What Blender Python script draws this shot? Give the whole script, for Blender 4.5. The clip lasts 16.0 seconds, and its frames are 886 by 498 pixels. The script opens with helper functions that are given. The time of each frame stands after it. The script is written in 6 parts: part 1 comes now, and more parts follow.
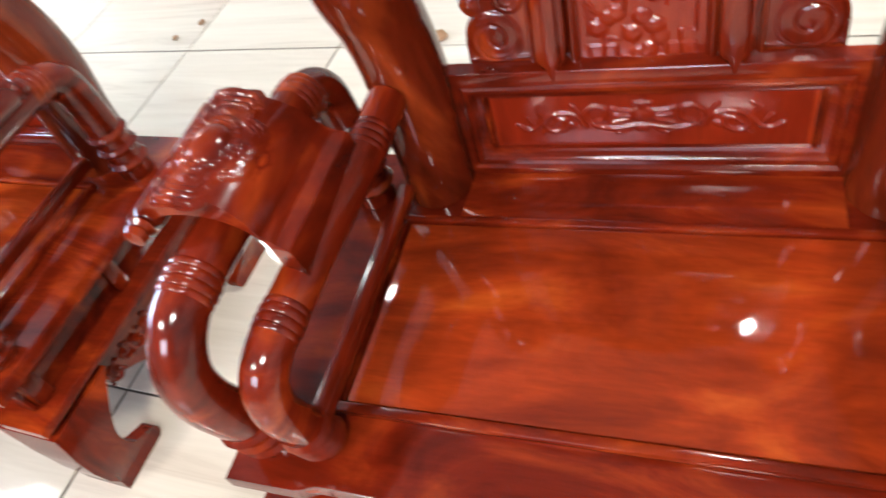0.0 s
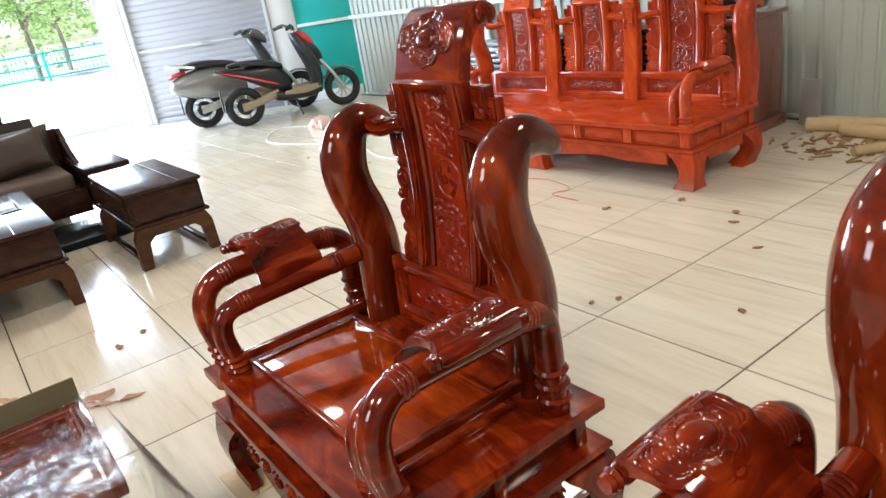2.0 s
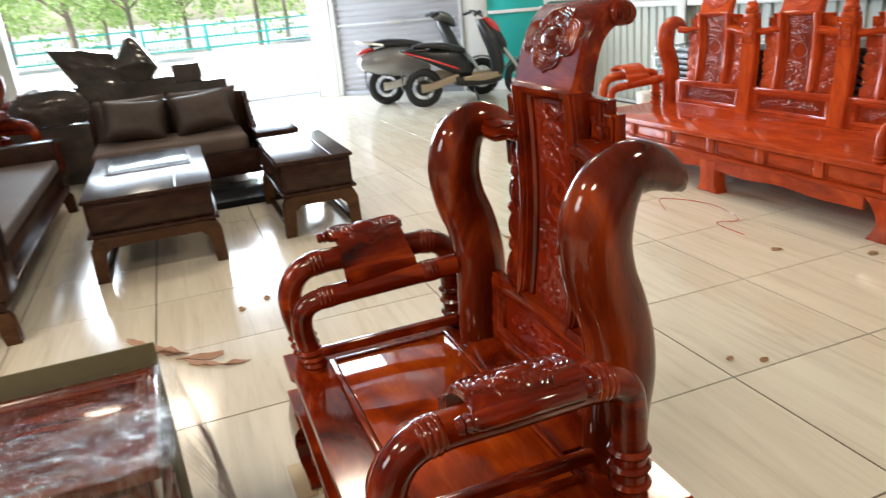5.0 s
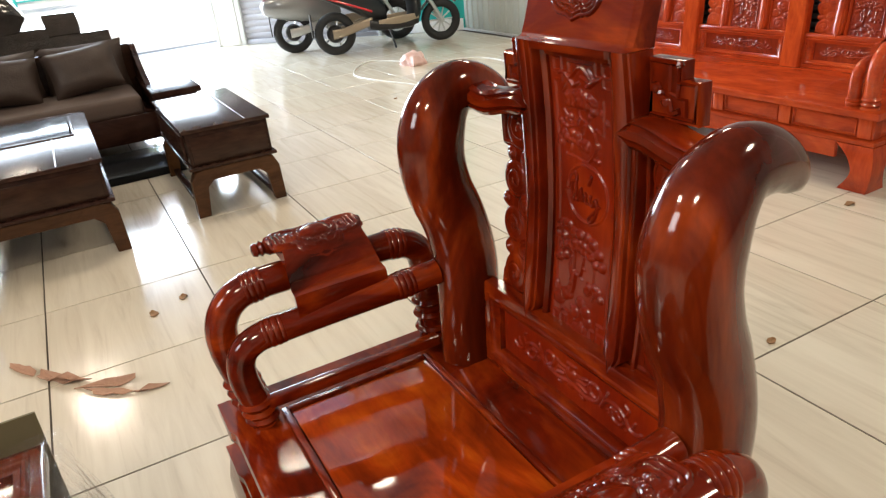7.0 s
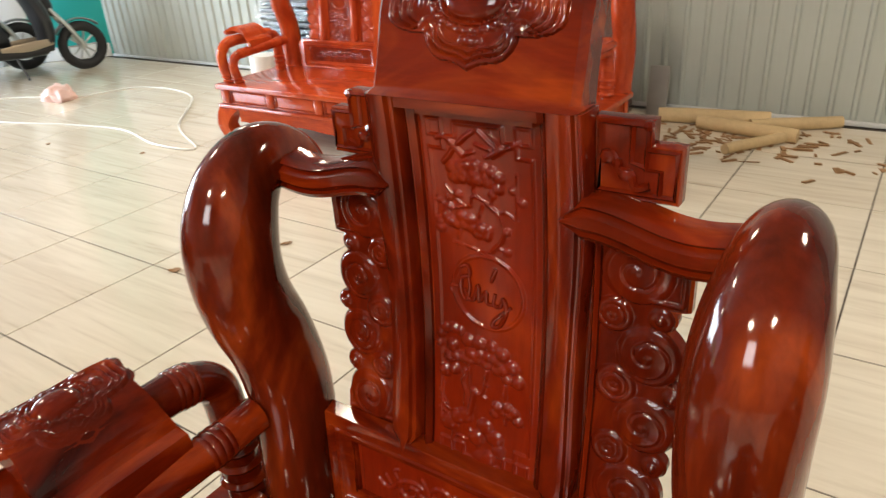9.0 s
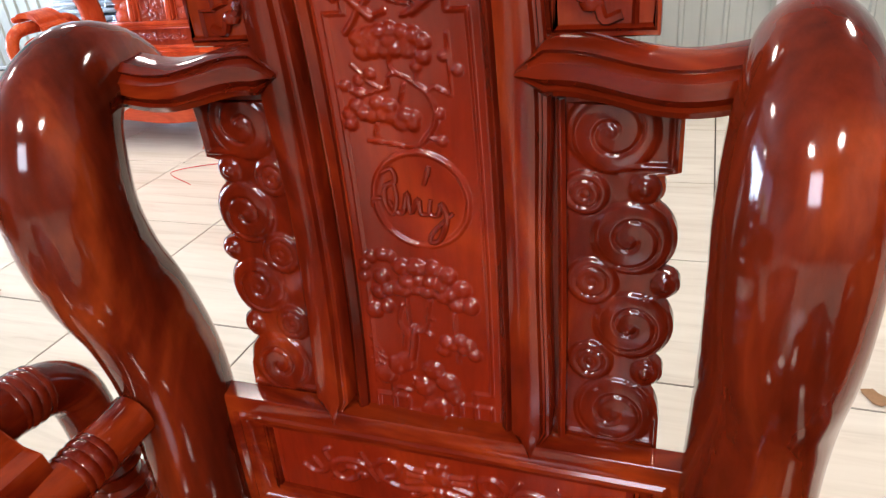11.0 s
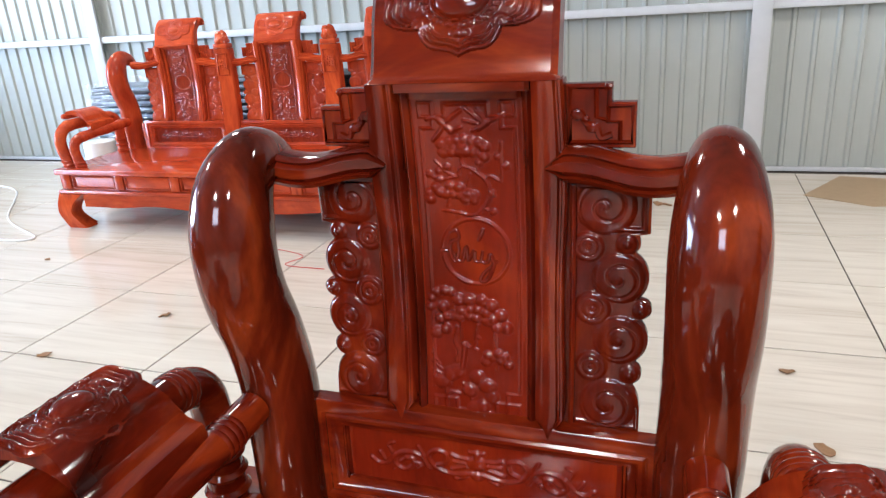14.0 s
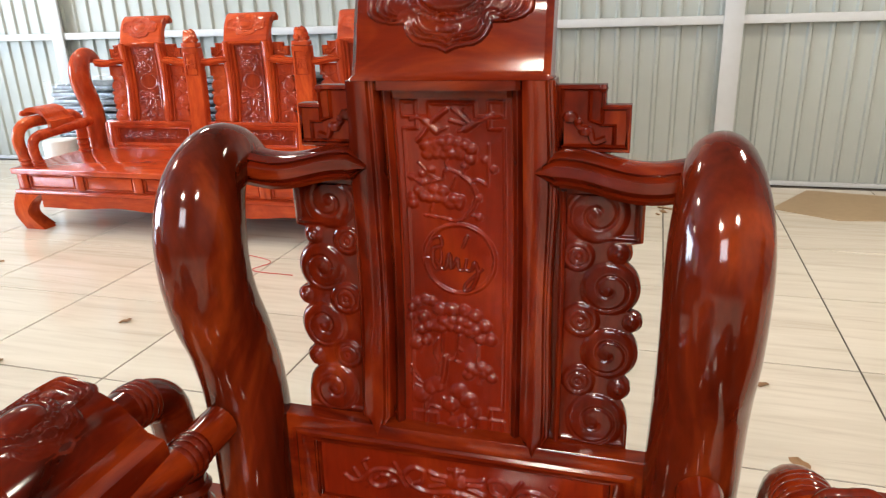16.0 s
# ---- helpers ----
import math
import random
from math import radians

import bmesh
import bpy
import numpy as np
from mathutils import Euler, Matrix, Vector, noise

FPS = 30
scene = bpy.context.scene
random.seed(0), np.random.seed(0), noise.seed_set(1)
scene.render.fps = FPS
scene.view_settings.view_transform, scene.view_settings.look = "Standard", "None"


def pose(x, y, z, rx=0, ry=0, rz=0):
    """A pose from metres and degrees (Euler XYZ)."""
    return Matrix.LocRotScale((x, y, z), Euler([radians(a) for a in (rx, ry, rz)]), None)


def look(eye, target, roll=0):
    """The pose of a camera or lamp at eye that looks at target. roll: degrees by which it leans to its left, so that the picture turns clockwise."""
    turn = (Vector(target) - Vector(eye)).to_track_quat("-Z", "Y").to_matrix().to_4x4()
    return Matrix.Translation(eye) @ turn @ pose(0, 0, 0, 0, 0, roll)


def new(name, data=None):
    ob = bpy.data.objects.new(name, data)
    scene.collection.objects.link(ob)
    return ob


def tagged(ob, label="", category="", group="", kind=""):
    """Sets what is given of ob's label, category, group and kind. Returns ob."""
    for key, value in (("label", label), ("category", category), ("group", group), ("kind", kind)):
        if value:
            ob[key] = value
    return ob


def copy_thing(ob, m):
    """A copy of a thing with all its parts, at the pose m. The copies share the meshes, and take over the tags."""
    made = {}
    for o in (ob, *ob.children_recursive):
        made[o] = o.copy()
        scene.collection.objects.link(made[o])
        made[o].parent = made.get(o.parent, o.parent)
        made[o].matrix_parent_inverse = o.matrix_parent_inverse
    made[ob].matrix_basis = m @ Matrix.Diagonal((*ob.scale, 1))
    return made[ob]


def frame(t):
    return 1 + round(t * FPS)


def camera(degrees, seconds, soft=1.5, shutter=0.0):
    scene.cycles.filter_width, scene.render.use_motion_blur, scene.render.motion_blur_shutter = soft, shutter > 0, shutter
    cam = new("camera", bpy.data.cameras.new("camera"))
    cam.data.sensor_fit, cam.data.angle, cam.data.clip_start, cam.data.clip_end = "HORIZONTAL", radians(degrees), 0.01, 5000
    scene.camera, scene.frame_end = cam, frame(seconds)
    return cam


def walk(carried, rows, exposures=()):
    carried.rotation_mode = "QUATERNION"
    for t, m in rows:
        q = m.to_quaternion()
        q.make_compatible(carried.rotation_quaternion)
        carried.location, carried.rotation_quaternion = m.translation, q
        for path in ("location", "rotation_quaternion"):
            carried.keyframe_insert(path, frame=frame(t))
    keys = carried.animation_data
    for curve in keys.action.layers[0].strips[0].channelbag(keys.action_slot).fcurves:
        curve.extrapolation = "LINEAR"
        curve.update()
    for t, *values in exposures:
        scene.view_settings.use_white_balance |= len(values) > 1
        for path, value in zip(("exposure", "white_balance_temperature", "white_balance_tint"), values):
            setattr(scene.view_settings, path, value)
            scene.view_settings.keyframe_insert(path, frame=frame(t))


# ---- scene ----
cam = camera(64.6, 16.0, 1.3, 0.3)
PATH = [
    (0, (2.39, -2.191, 1.155), (1.64, -1.085, -0.333), -21.3),
    (0.5, (2.326, -2.244, 1.22), (1.25, -1.151, -0.064), -22.7),
    (1, (2.291, -2.3, 1.235), (0.96, -1.25, 0.174), -17.7),
    (1.2, (2.288, -2.319, 1.259), (0.882, -1.28, 0.288), -16.5),
    (1.5, (2.277, -2.338, 1.265), (0.806, -1.289, 0.408), -14.2),
    (2, (2.283, -2.371, 1.281), (0.732, -1.326, 0.57), -9.4),
    (2.5, (2.29, -2.393, 1.288), (0.693, -1.357, 0.676), -6.5),
    (3, (2.297, -2.403, 1.286), (0.676, -1.383, 0.71), -4.0),
    (3.5, (2.28, -2.345, 1.274), (0.626, -1.395, 0.674), -3.5),
    (4, (2.229, -2.196, 1.233), (0.41, -1.575, 0.68), -0.5),
    (4.5, (2.25, -2.109, 1.257), (0.418, -1.595, 0.642), -5.9),
    (5, (2.193, -2.118, 1.257), (0.418, -1.491, 0.58), -5.3),
    (5.2, (2.112, -2.135, 1.252), (0.396, -1.388, 0.547), -4.7),
    (7.3, (1.684, -2.067, 1.239), (0.069, -1.244, 0.395), -6.3),
    (7.5, (1.639, -2.068, 1.241), (0.033, -1.188, 0.436), -5.4),
    (8, (1.455, -2.062, 1.243), (0.008, -0.931, 0.453), -3.3),
    (8.2, (1.423, -2.066, 1.245), (0.05, -0.833, 0.475), -2.3),
    (10.5, (1.065, -1.911, 1.18), (0.434, -0.328, 0.134), -7.9),
    (11, (1.141, -1.962, 1.093), (0.482, -0.32, 0.16), -6.1),
    (11.5, (1.129, -2.03, 1.105), (0.487, -0.4, 0.141), -6.3),
    (12, (1.118, -2.136, 1.085), (0.488, -0.493, 0.135), -5.2),
    (12.5, (1.144, -2.214, 1.104), (0.538, -0.527, 0.218), -5.1),
    (13, (1.162, -2.246, 1.129), (0.53, -0.564, 0.251), -5.8),
    (13.5, (1.168, -2.271, 1.147), (0.534, -0.54, 0.372), -4.5),
    (14, (1.169, -2.289, 1.164), (0.528, -0.519, 0.488), -3.8),
    (14.5, (1.165, -2.294, 1.163), (0.53, -0.511, 0.515), -3.2),
    (15, (1.161, -2.29, 1.159), (0.535, -0.508, 0.501), -2.8),
    (15.5, (1.152, -2.283, 1.155), (0.538, -0.494, 0.506), -2.0),
    (16, (1.134, -2.251, 1.147), (0.58, -0.446, 0.488), -2.0),
]
walk(cam, [(t, look(eye, target, roll)) for t, eye, target, roll in PATH], [
    (0.0, 1.70, 5350, 12), (0.5, 1.58, 4750, 12), (1.0, 1.28, 4850, 12), (1.5, 1.16, 5450, 10), (2.0, 1.05, 6100, 10),
    (3.0, 0.88, 6400, 10), (5.0, 0.82, 6550, 10), (7.5, 0.86, 6550, 12), (8.2, 0.92, 6600, 12), (10.5, 1.26, 6600, 14),
    (11.0, 1.38, 5750, 17), (11.5, 1.38, 5450, 20), (12.5, 1.32, 5000, 22), (13.5, 1.2, 5250, 20), (14.5, 1.1, 5650, 14), (16.0, 1.1, 6150, 14),
])

# ---------- world, sun, large lights ----------
world = bpy.data.worlds.new("world")
scene.world = world
world.use_nodes = True
wn, wl = world.node_tree.nodes, world.node_tree.links
sky = wn.new("ShaderNodeTexSky")
sky.sky_type, sky.sun_disc = "NISHITA", False
sky.sun_elevation, sky.sun_rotation = radians(56), radians(165)
wl.new(sky.outputs[0], wn["Background"].inputs[0])
wn["Background"].inputs[1].default_value = 0.15


def lamp(name, kind, m, energy, color=(1, 1, 1), size=1.0, size_y=None):
    data = bpy.data.lights.new(name, kind)
    data.energy, data.color = energy, color
    if kind == "SUN":
        data.angle = radians(0.6)
    elif kind == "AREA":
        data.shape, data.size = "DISK", size
        if size_y:
            data.shape, data.size_y = "RECTANGLE", size_y
    else:
        data.shadow_soft_size = size
    ob = new(name, data)
    ob.matrix_world = m
    return ob


lamp("sun", "SUN", look((10, -40, 60), (0, 0, 0)), 5.0, (1.0, 0.95, 0.86))
# daylight through the open shop front on the street side
lamp("street_opening_light", "AREA", look((-8.9, -2.0, 1.65), (-1.0, -1.2, 0.4)), 410, (0.76, 0.89, 1.0), 3.8, 2.6)
# high window in the wall behind the camera
lamp("south_window_light", "AREA", look((1.2, -7.15, 3.3), (1.0, -1.0, 0.6)), 55, (1.0, 0.97, 0.92), 1.7, 1.5)
# warm white lamps hung under the roof
LAMPS = [(-5.8, -2.68), (2.79, 0.34), (-1.5, 0.9), (-2.4, -1.4), (0.6, -4.2), (2.9, -3.6), (-3.6, 1.4)]
for lx, ly in LAMPS:
    lamp("ceiling_lamp_light", "AREA", look((lx, ly, 3.17), (lx, ly + 0.001, 0)), 34 if lx > 0 else 18, (1.0, 0.85, 0.66), 0.5)

# ---------- materials ----------
def nodes_of(name):
    m = bpy.data.materials.new(name)
    m.use_nodes = True
    nt = m.node_tree
    return m, nt, nt.nodes, nt.links, nt.nodes["Principled BSDF"]


def coords(nt, scale=(1, 1, 1), random_shift=True, kind="Object"):
    """Object coordinates, scaled, shifted by a number of each object's own."""
    n, l = nt.nodes, nt.links
    tc, mp = n.new("ShaderNodeTexCoord"), n.new("ShaderNodeMapping")
    mp.inputs["Scale"].default_value = scale
    l.new(tc.outputs[kind], mp.inputs["Vector"])
    if random_shift:
        info, mul = n.new("ShaderNodeObjectInfo"), n.new("ShaderNodeMath")
        mul.operation, mul.inputs[1].default_value = "MULTIPLY", 37.0
        l.new(info.outputs["Random"], mul.inputs[0])
        l.new(mul.outputs[0], mp.inputs["Location"])
    return mp.outputs[0]


def noise_tex(nt, vec, scale, detail=4.0, rough=0.55, distortion=0.0):
    t = nt.nodes.new("ShaderNodeTexNoise")
    t.inputs["Scale"].default_value, t.inputs["Detail"].default_value = scale, detail
    t.inputs["Roughness"].default_value, t.inputs["Distortion"].default_value = rough, distortion
    nt.links.new(vec, t.inputs["Vector"])
    return t.outputs["Fac"]


def ramp(nt, fac, stops):
    r = nt.nodes.new("ShaderNodeValToRGB")
    el = r.color_ramp.elements
    while len(el) < len(stops):
        el.new(0.5)
    for e, (p, c) in zip(el, stops):
        e.position, e.color = p, (*c, 1)
    nt.links.new(fac, r.inputs[0])
    return r.outputs[0]


def mix(nt, fac, a, b, kind="MIX"):
    m = nt.nodes.new("ShaderNodeMix")
    m.data_type, m.blend_type = "RGBA", kind
    for sock, v in ((m.inputs[0], fac), (m.inputs[6], a), (m.inputs[7], b)):
        if hasattr(v, "is_linked"):
            nt.links.new(v, sock)
        elif isinstance(v, (int, float)):
            sock.default_value = v
        else:
            sock.default_value = (*v, 1)
    return m.outputs[2]


def bump(nt, bsdf, height, strength=0.2, distance=0.01):
    b = nt.nodes.new("ShaderNodeBump")
    b.inputs["Strength"].default_value, b.inputs["Distance"].default_value = strength, distance
    nt.links.new(height, b.inputs["Height"])
    nt.links.new(b.outputs[0], bsdf.inputs["Normal"])


def lacquered(name, dark, mid, light, grain, rough=0.16, coat=0.8, vary=0.5, stretch_by=0.3):
    """Lacquered timber: fine grain along one axis, broad figure, a tone of its own for each piece, gloss coat."""
    m, nt, n, l, b = nodes_of(name)
    stretch = {"x": (1.2, 9, 9), "y": (9, 1.2, 9), "z": (9, 9, 1.2)}[grain]
    fine = noise_tex(nt, coords(nt, tuple(s * 5 for s in stretch)), 2.0, 5, 0.6, 0.4)
    broad = noise_tex(nt, coords(nt, tuple(1.0 if s < 2 else 2.6 for s in stretch)), 3.2 * stretch_by / 0.3, 4, 0.55, 1.6)
    colour = ramp(nt, broad, [(0.22, dark), (0.52, mid), (0.84, light)])
    streak = ramp(nt, fine, [(0.30, tuple(c * 0.55 for c in dark)), (0.62, (1, 1, 1))])
    colour = mix(nt, 0.22, colour, streak, "MULTIPLY")
    info = n.new("ShaderNodeObjectInfo")
    tone = ramp(nt, info.outputs["Random"], [(0.0, (1 - vary * 0.55, 1 - vary * 0.62, 1 - vary * 0.6)), (0.5, (1, 1, 1)), (1.0, (1.12, 1.22, 1.1))])
    colour = mix(nt, 1.0, colour, tone, "MULTIPLY")
    l.new(colour, b.inputs["Base Color"])
    b.inputs["Roughness"].default_value = 0.6
    b.inputs["Specular IOR Level"].default_value = 0.0
    b.inputs["Coat Weight"].default_value, b.inputs["Coat Roughness"].default_value = coat, rough
    b.inputs["Coat IOR"].default_value = 1.47
    wave = noise_tex(nt, coords(nt, (1, 1, 1)), 14.0, 2, 0.5)
    bump(nt, b, wave, 0.06, 0.01)
    return m


RED = ((0.025, 0.0026, 0.0011), (0.155, 0.0118, 0.0019), (0.43, 0.057, 0.0052))
red_x = lacquered("red_lacquer_along", *RED, "x", 0.11, 1.0, 0.12, 0.3)
red_y = lacquered("red_lacquer_deep", *RED, "y", 0.11, 1.0, 0.12, 0.3)
red_z = lacquered("red_lacquer_upright", *RED, "z", 0.11, 1.0, 0.14, 0.3)
red_post = lacquered("red_lacquer_post", (0.022, 0.0030, 0.0012), (0.130, 0.0130, 0.0027), (0.42, 0.064, 0.009), "z", 0.09, 1.0, 0.1, 0.2)
red_panel = lacquered("red_lacquer_panel", (0.12, 0.0085, 0.0020), (0.22, 0.0160, 0.0028), (0.36, 0.038, 0.0042), "z", 0.13, 1.0, 0.05, 0.2)
ORANGE = ((0.25, 0.029, 0.010), (0.46, 0.058, 0.014), (0.60, 0.098, 0.021))
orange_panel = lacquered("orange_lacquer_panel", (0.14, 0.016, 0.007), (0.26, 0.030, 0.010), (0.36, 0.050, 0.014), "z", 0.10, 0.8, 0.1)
orange_x = lacquered("orange_lacquer_along", *ORANGE, "x", 0.10, 0.7, 0.25)
orange_z = lacquered("orange_lacquer_upright", *ORANGE, "z", 0.10, 0.7, 0.25)
WALNUT = ((0.020, 0.008, 0.006), (0.038, 0.016, 0.011), (0.060, 0.027, 0.018))
walnut_x = lacquered("dark_walnut_along", *WALNUT, "x", 0.22, 0.5, 0.2)
walnut_y = lacquered("dark_walnut_deep", *WALNUT, "y", 0.22, 0.5, 0.2)
LEGWOOD = ((0.04, 0.017, 0.008), (0.075, 0.032, 0.014), (0.12, 0.055, 0.022))
walnut_leg = lacquered("brown_walnut_leg", *LEGWOOD, "y", 0.2, 0.5, 0.2)


def plain(name, colour, rough=0.5, metal=0.0, spread=0.12, scale=6.0, coat=0.0, relief=0.05):
    """A surface of one colour with soft stains and a fine relief."""
    m, nt, n, l, b = nodes_of(name)
    v = coords(nt)
    big, small = noise_tex(nt, v, scale * 0.25, 3), noise_tex(nt, v, scale * 6, 4)
    lo, hi = tuple(c * (1 - spread) for c in colour), tuple(min(1, c * (1 + spread)) for c in colour)
    c1 = ramp(nt, big, [(0.3, lo), (0.7, hi)])
    c2 = mix(nt, 0.25, c1, ramp(nt, small, [(0.3, lo), (0.7, hi)]))
    l.new(c2, b.inputs["Base Color"])
    b.inputs["Roughness"].default_value, b.inputs["Metallic"].default_value = rough, metal
    b.inputs["Coat Weight"].default_value = coat
    if relief:
        bump(nt, b, small, relief, 0.004)
    return m


def tile_material(name, island=False):
    """Polished cream porcelain with long soft veins; each tile has its own cut of the pattern."""
    m, nt, n, l, b = nodes_of(name)
    tc, mp = n.new("ShaderNodeTexCoord"), n.new("ShaderNodeMapping")
    l.new(tc.outputs["Object"], mp.inputs["Vector"])
    src = n.new("ShaderNodeNewGeometry").outputs["Random Per Island"] if island else n.new("ShaderNodeObjectInfo").outputs["Random"]
    mul = n.new("ShaderNodeMath")
    mul.operation, mul.inputs[1].default_value = "MULTIPLY", 53.0
    l.new(src, mul.inputs[0])
    l.new(mul.outputs[0], mp.inputs["Location"])
    mp.inputs["Scale"].default_value = (0.55, 7.0, 1.0)
    vein = noise_tex(nt, mp.outputs[0], 2.6, 6, 0.62, 0.9)
    soft = noise_tex(nt, mp.outputs[0], 0.9, 3, 0.5, 0.3)
    colour = ramp(nt, vein, [(0.28, (0.47, 0.40, 0.305)), (0.44, (0.62, 0.555, 0.445)), (0.60, (0.69, 0.63, 0.515)), (0.8, (0.72, 0.665, 0.555))])
    colour = mix(nt, 0.35, colour, ramp(nt, soft, [(0.35, (0.58, 0.515, 0.41)), (0.65, (0.72, 0.665, 0.555))]))
    l.new(colour, b.inputs["Base Color"])
    dust = noise_tex(nt, coords(nt, (1, 1, 1), False), 3.5, 5, 0.6)
    rough = n.new("ShaderNodeMapRange")
    rough.inputs["To Min"].default_value, rough.inputs["To Max"].default_value = 0.05, 0.21
    l.new(dust, rough.inputs["Value"])
    l.new(rough.outputs[0], b.inputs["Roughness"])
    b.inputs["IOR"].default_value = 1.55
    return m


tile_mat, tile_rest_mat = tile_material("porcelain_tile"), tile_material("porcelain_tile_rest", True)
grout_mat = plain("tile_grout", (0.075, 0.060, 0.046), 0.9)
sheet_mat = plain("painted_sheet_steel", (0.42, 0.45, 0.41), 0.45, 0.0, 0.06, 1.2)
steel_mat = plain("primed_steel", (0.60, 0.62, 0.62), 0.45, 0.0, 0.08, 3)
plaster_mat = plain("white_plaster", (0.80, 0.80, 0.79), 0.8, 0.0, 0.06, 1.5)
concrete_mat = plain("bare_concrete", (0.30, 0.29, 0.27), 0.85, 0.0, 0.2, 2.0, 0, 0.3)
teal_mat = plain("teal_paint", (0.02, 0.46, 0.43), 0.5, 0.0, 0.05, 1.0)
# for walls out of view: colour darkened so the lacquer mirrors less brightness
dark_sheet = plain("darkened_sheet_steel", (0.22, 0.205, 0.18), 0.6, 0.0, 0.1, 1.2)
shutter_mat = plain("shutter_steel", (0.40, 0.40, 0.44), 0.42, 0.2, 0.08, 2.0)
# unseen roof, its colour lowered to cut bounce and reflections
ceil_mat = plain("roof_sheet", (0.26, 0.255, 0.24), 0.6, 0.0, 0.06, 1.0)
paving_mat = plain("street_concrete", (0.52, 0.51, 0.48), 0.85, 0.0, 0.12, 0.6, 0, 0.2)
black_mat = plain("black_plastic", (0.012, 0.012, 0.013), 0.35, 0.0, 0.2)
rubber_mat = plain("tyre_rubber", (0.018, 0.018, 0.018), 0.75, 0.0, 0.2, 20)
grey_paint = plain("grey_paint", (0.26, 0.26, 0.255), 0.25, 0.35, 0.05, 2, 0.8, 0)
dark_grey_paint = plain("dark_grey_paint", (0.09, 0.09, 0.092), 0.3, 0.2, 0.05, 2, 0.6, 0)
red_paint = plain("red_paint", (0.55, 0.01, 0.015), 0.25, 0.0, 0.05, 2, 0.8, 0)
chrome_mat = plain("bright_alloy", (0.62, 0.62, 0.60), 0.28, 0.9, 0.06, 6, 0, 0)
tan_paint = plain("bronze_paint", (0.34, 0.28, 0.20), 0.3, 0.5, 0.05, 3, 0.5, 0)
fabric_mat = plain("dark_brown_fabric", (0.040, 0.024, 0.017), 0.55, 0.0, 0.2, 14, 0, 0.4)
seat_fabric = plain("brown_seat_fabric", (0.080, 0.052, 0.040), 0.7, 0.0, 0.15, 14, 0, 0.3)
leather_mat = plain("dark_leather", (0.035, 0.022, 0.018), 0.4, 0.0, 0.2, 8, 0.1, 0.25)
card_mat = plain("brown_cardboard", (0.36, 0.26, 0.15), 0.85, 0.0, 0.15, 4, 0, 0.2)
kraft_mat = plain("grey_card", (0.14, 0.12, 0.065), 0.8, 0.0, 0.12, 4, 0, 0.1)
leaf_mat = plain("dry_leaf", (0.26, 0.14, 0.06), 0.8, 0.0, 0.4, 20, 0, 0.3)
paper_mat = plain("torn_brown_paper", (0.42, 0.24, 0.16), 0.7, 0.0, 0.3, 12, 0, 0.4)
bamboo_mat = plain("pale_timber_offcut", (0.52, 0.38, 0.20), 0.6, 0.0, 0.25, 8, 0, 0.2)
white_plastic = plain("white_plastic", (0.75, 0.74, 0.70), 0.4, 0.0, 0.06, 4)
glass_top = plain("black_glass", (0.010, 0.012, 0.014), 0.18, 0.0, 0.1, 3, 0.0, 0)
glass_top.node_tree.nodes["Principled BSDF"].inputs["Specular IOR Level"].default_value = 0.16
pine_mat = plain("pale_pallet_wood", (0.50, 0.38, 0.23), 0.75, 0.0, 0.25, 8, 0, 0.3)
reddish_board = plain("wrapped_red_board", (0.20, 0.055, 0.035), 0.25, 0.0, 0.2, 3, 0.6, 0.1)


def film_material(name, rough, low, high, haze=0.0, stretch=(3, 14, 3)):
    """Stretch film: see-through, wrinkled, with shinier bands where it lies in several layers."""
    m, nt, n, l, b = nodes_of(name)
    n.remove(b)
    clear, shine, both = n.new("ShaderNodeBsdfTransparent"), n.new("ShaderNodeBsdfGlossy"), n.new("ShaderNodeMixShader")
    shine.inputs["Roughness"].default_value = rough
    shine.inputs["Color"].default_value = (0.9, 0.92, 0.94, 1)
    bands = noise_tex(nt, coords(nt, stretch), 3.0, 6, 0.65, 1.2)
    a = n.new("ShaderNodeMapRange")
    a.inputs["From Min"].default_value, a.inputs["From Max"].default_value = 0.45, 0.78
    a.inputs["To Min"].default_value, a.inputs["To Max"].default_value = low, high
    l.new(bands, a.inputs["Value"])
    l.new(a.outputs[0], both.inputs[0])
    l.new(clear.outputs[0], both.inputs[1])
    milky, part_milky = n.new("ShaderNodeBsdfTranslucent"), n.new("ShaderNodeMixShader")
    milky.inputs["Color"].default_value = (0.9, 0.91, 0.93, 1)
    part_milky.inputs[0].default_value = haze
    l.new(shine.outputs[0], part_milky.inputs[1])
    l.new(milky.outputs[0], part_milky.inputs[2])
    l.new(part_milky.outputs[0], both.inputs[2])
    l.new(both.outputs[0], n["Material Output"].inputs["Surface"])
    bp = n.new("ShaderNodeBump")
    bp.inputs["Strength"].default_value, bp.inputs["Distance"].default_value = 0.5, 0.02
    l.new(bands, bp.inputs["Height"])
    l.new(bp.outputs[0], shine.inputs["Normal"])
    return m


film_mat = film_material("clear_stretch_film", 0.06, 0.02, 0.20)
bunched_film = film_material("bunched_stretch_film", 0.10, 0.06, 0.50, 0.12, (14, 2.2, 6))
loose_mat = film_material("loose_stretch_film", 0.08, 0.06, 0.6, 0.12, (34, 5, 1.2))
dark_wrap = plain("black_wrap", (0.018, 0.016, 0.016), 0.28, 0.0, 0.4, 6, 0.6, 0.6)


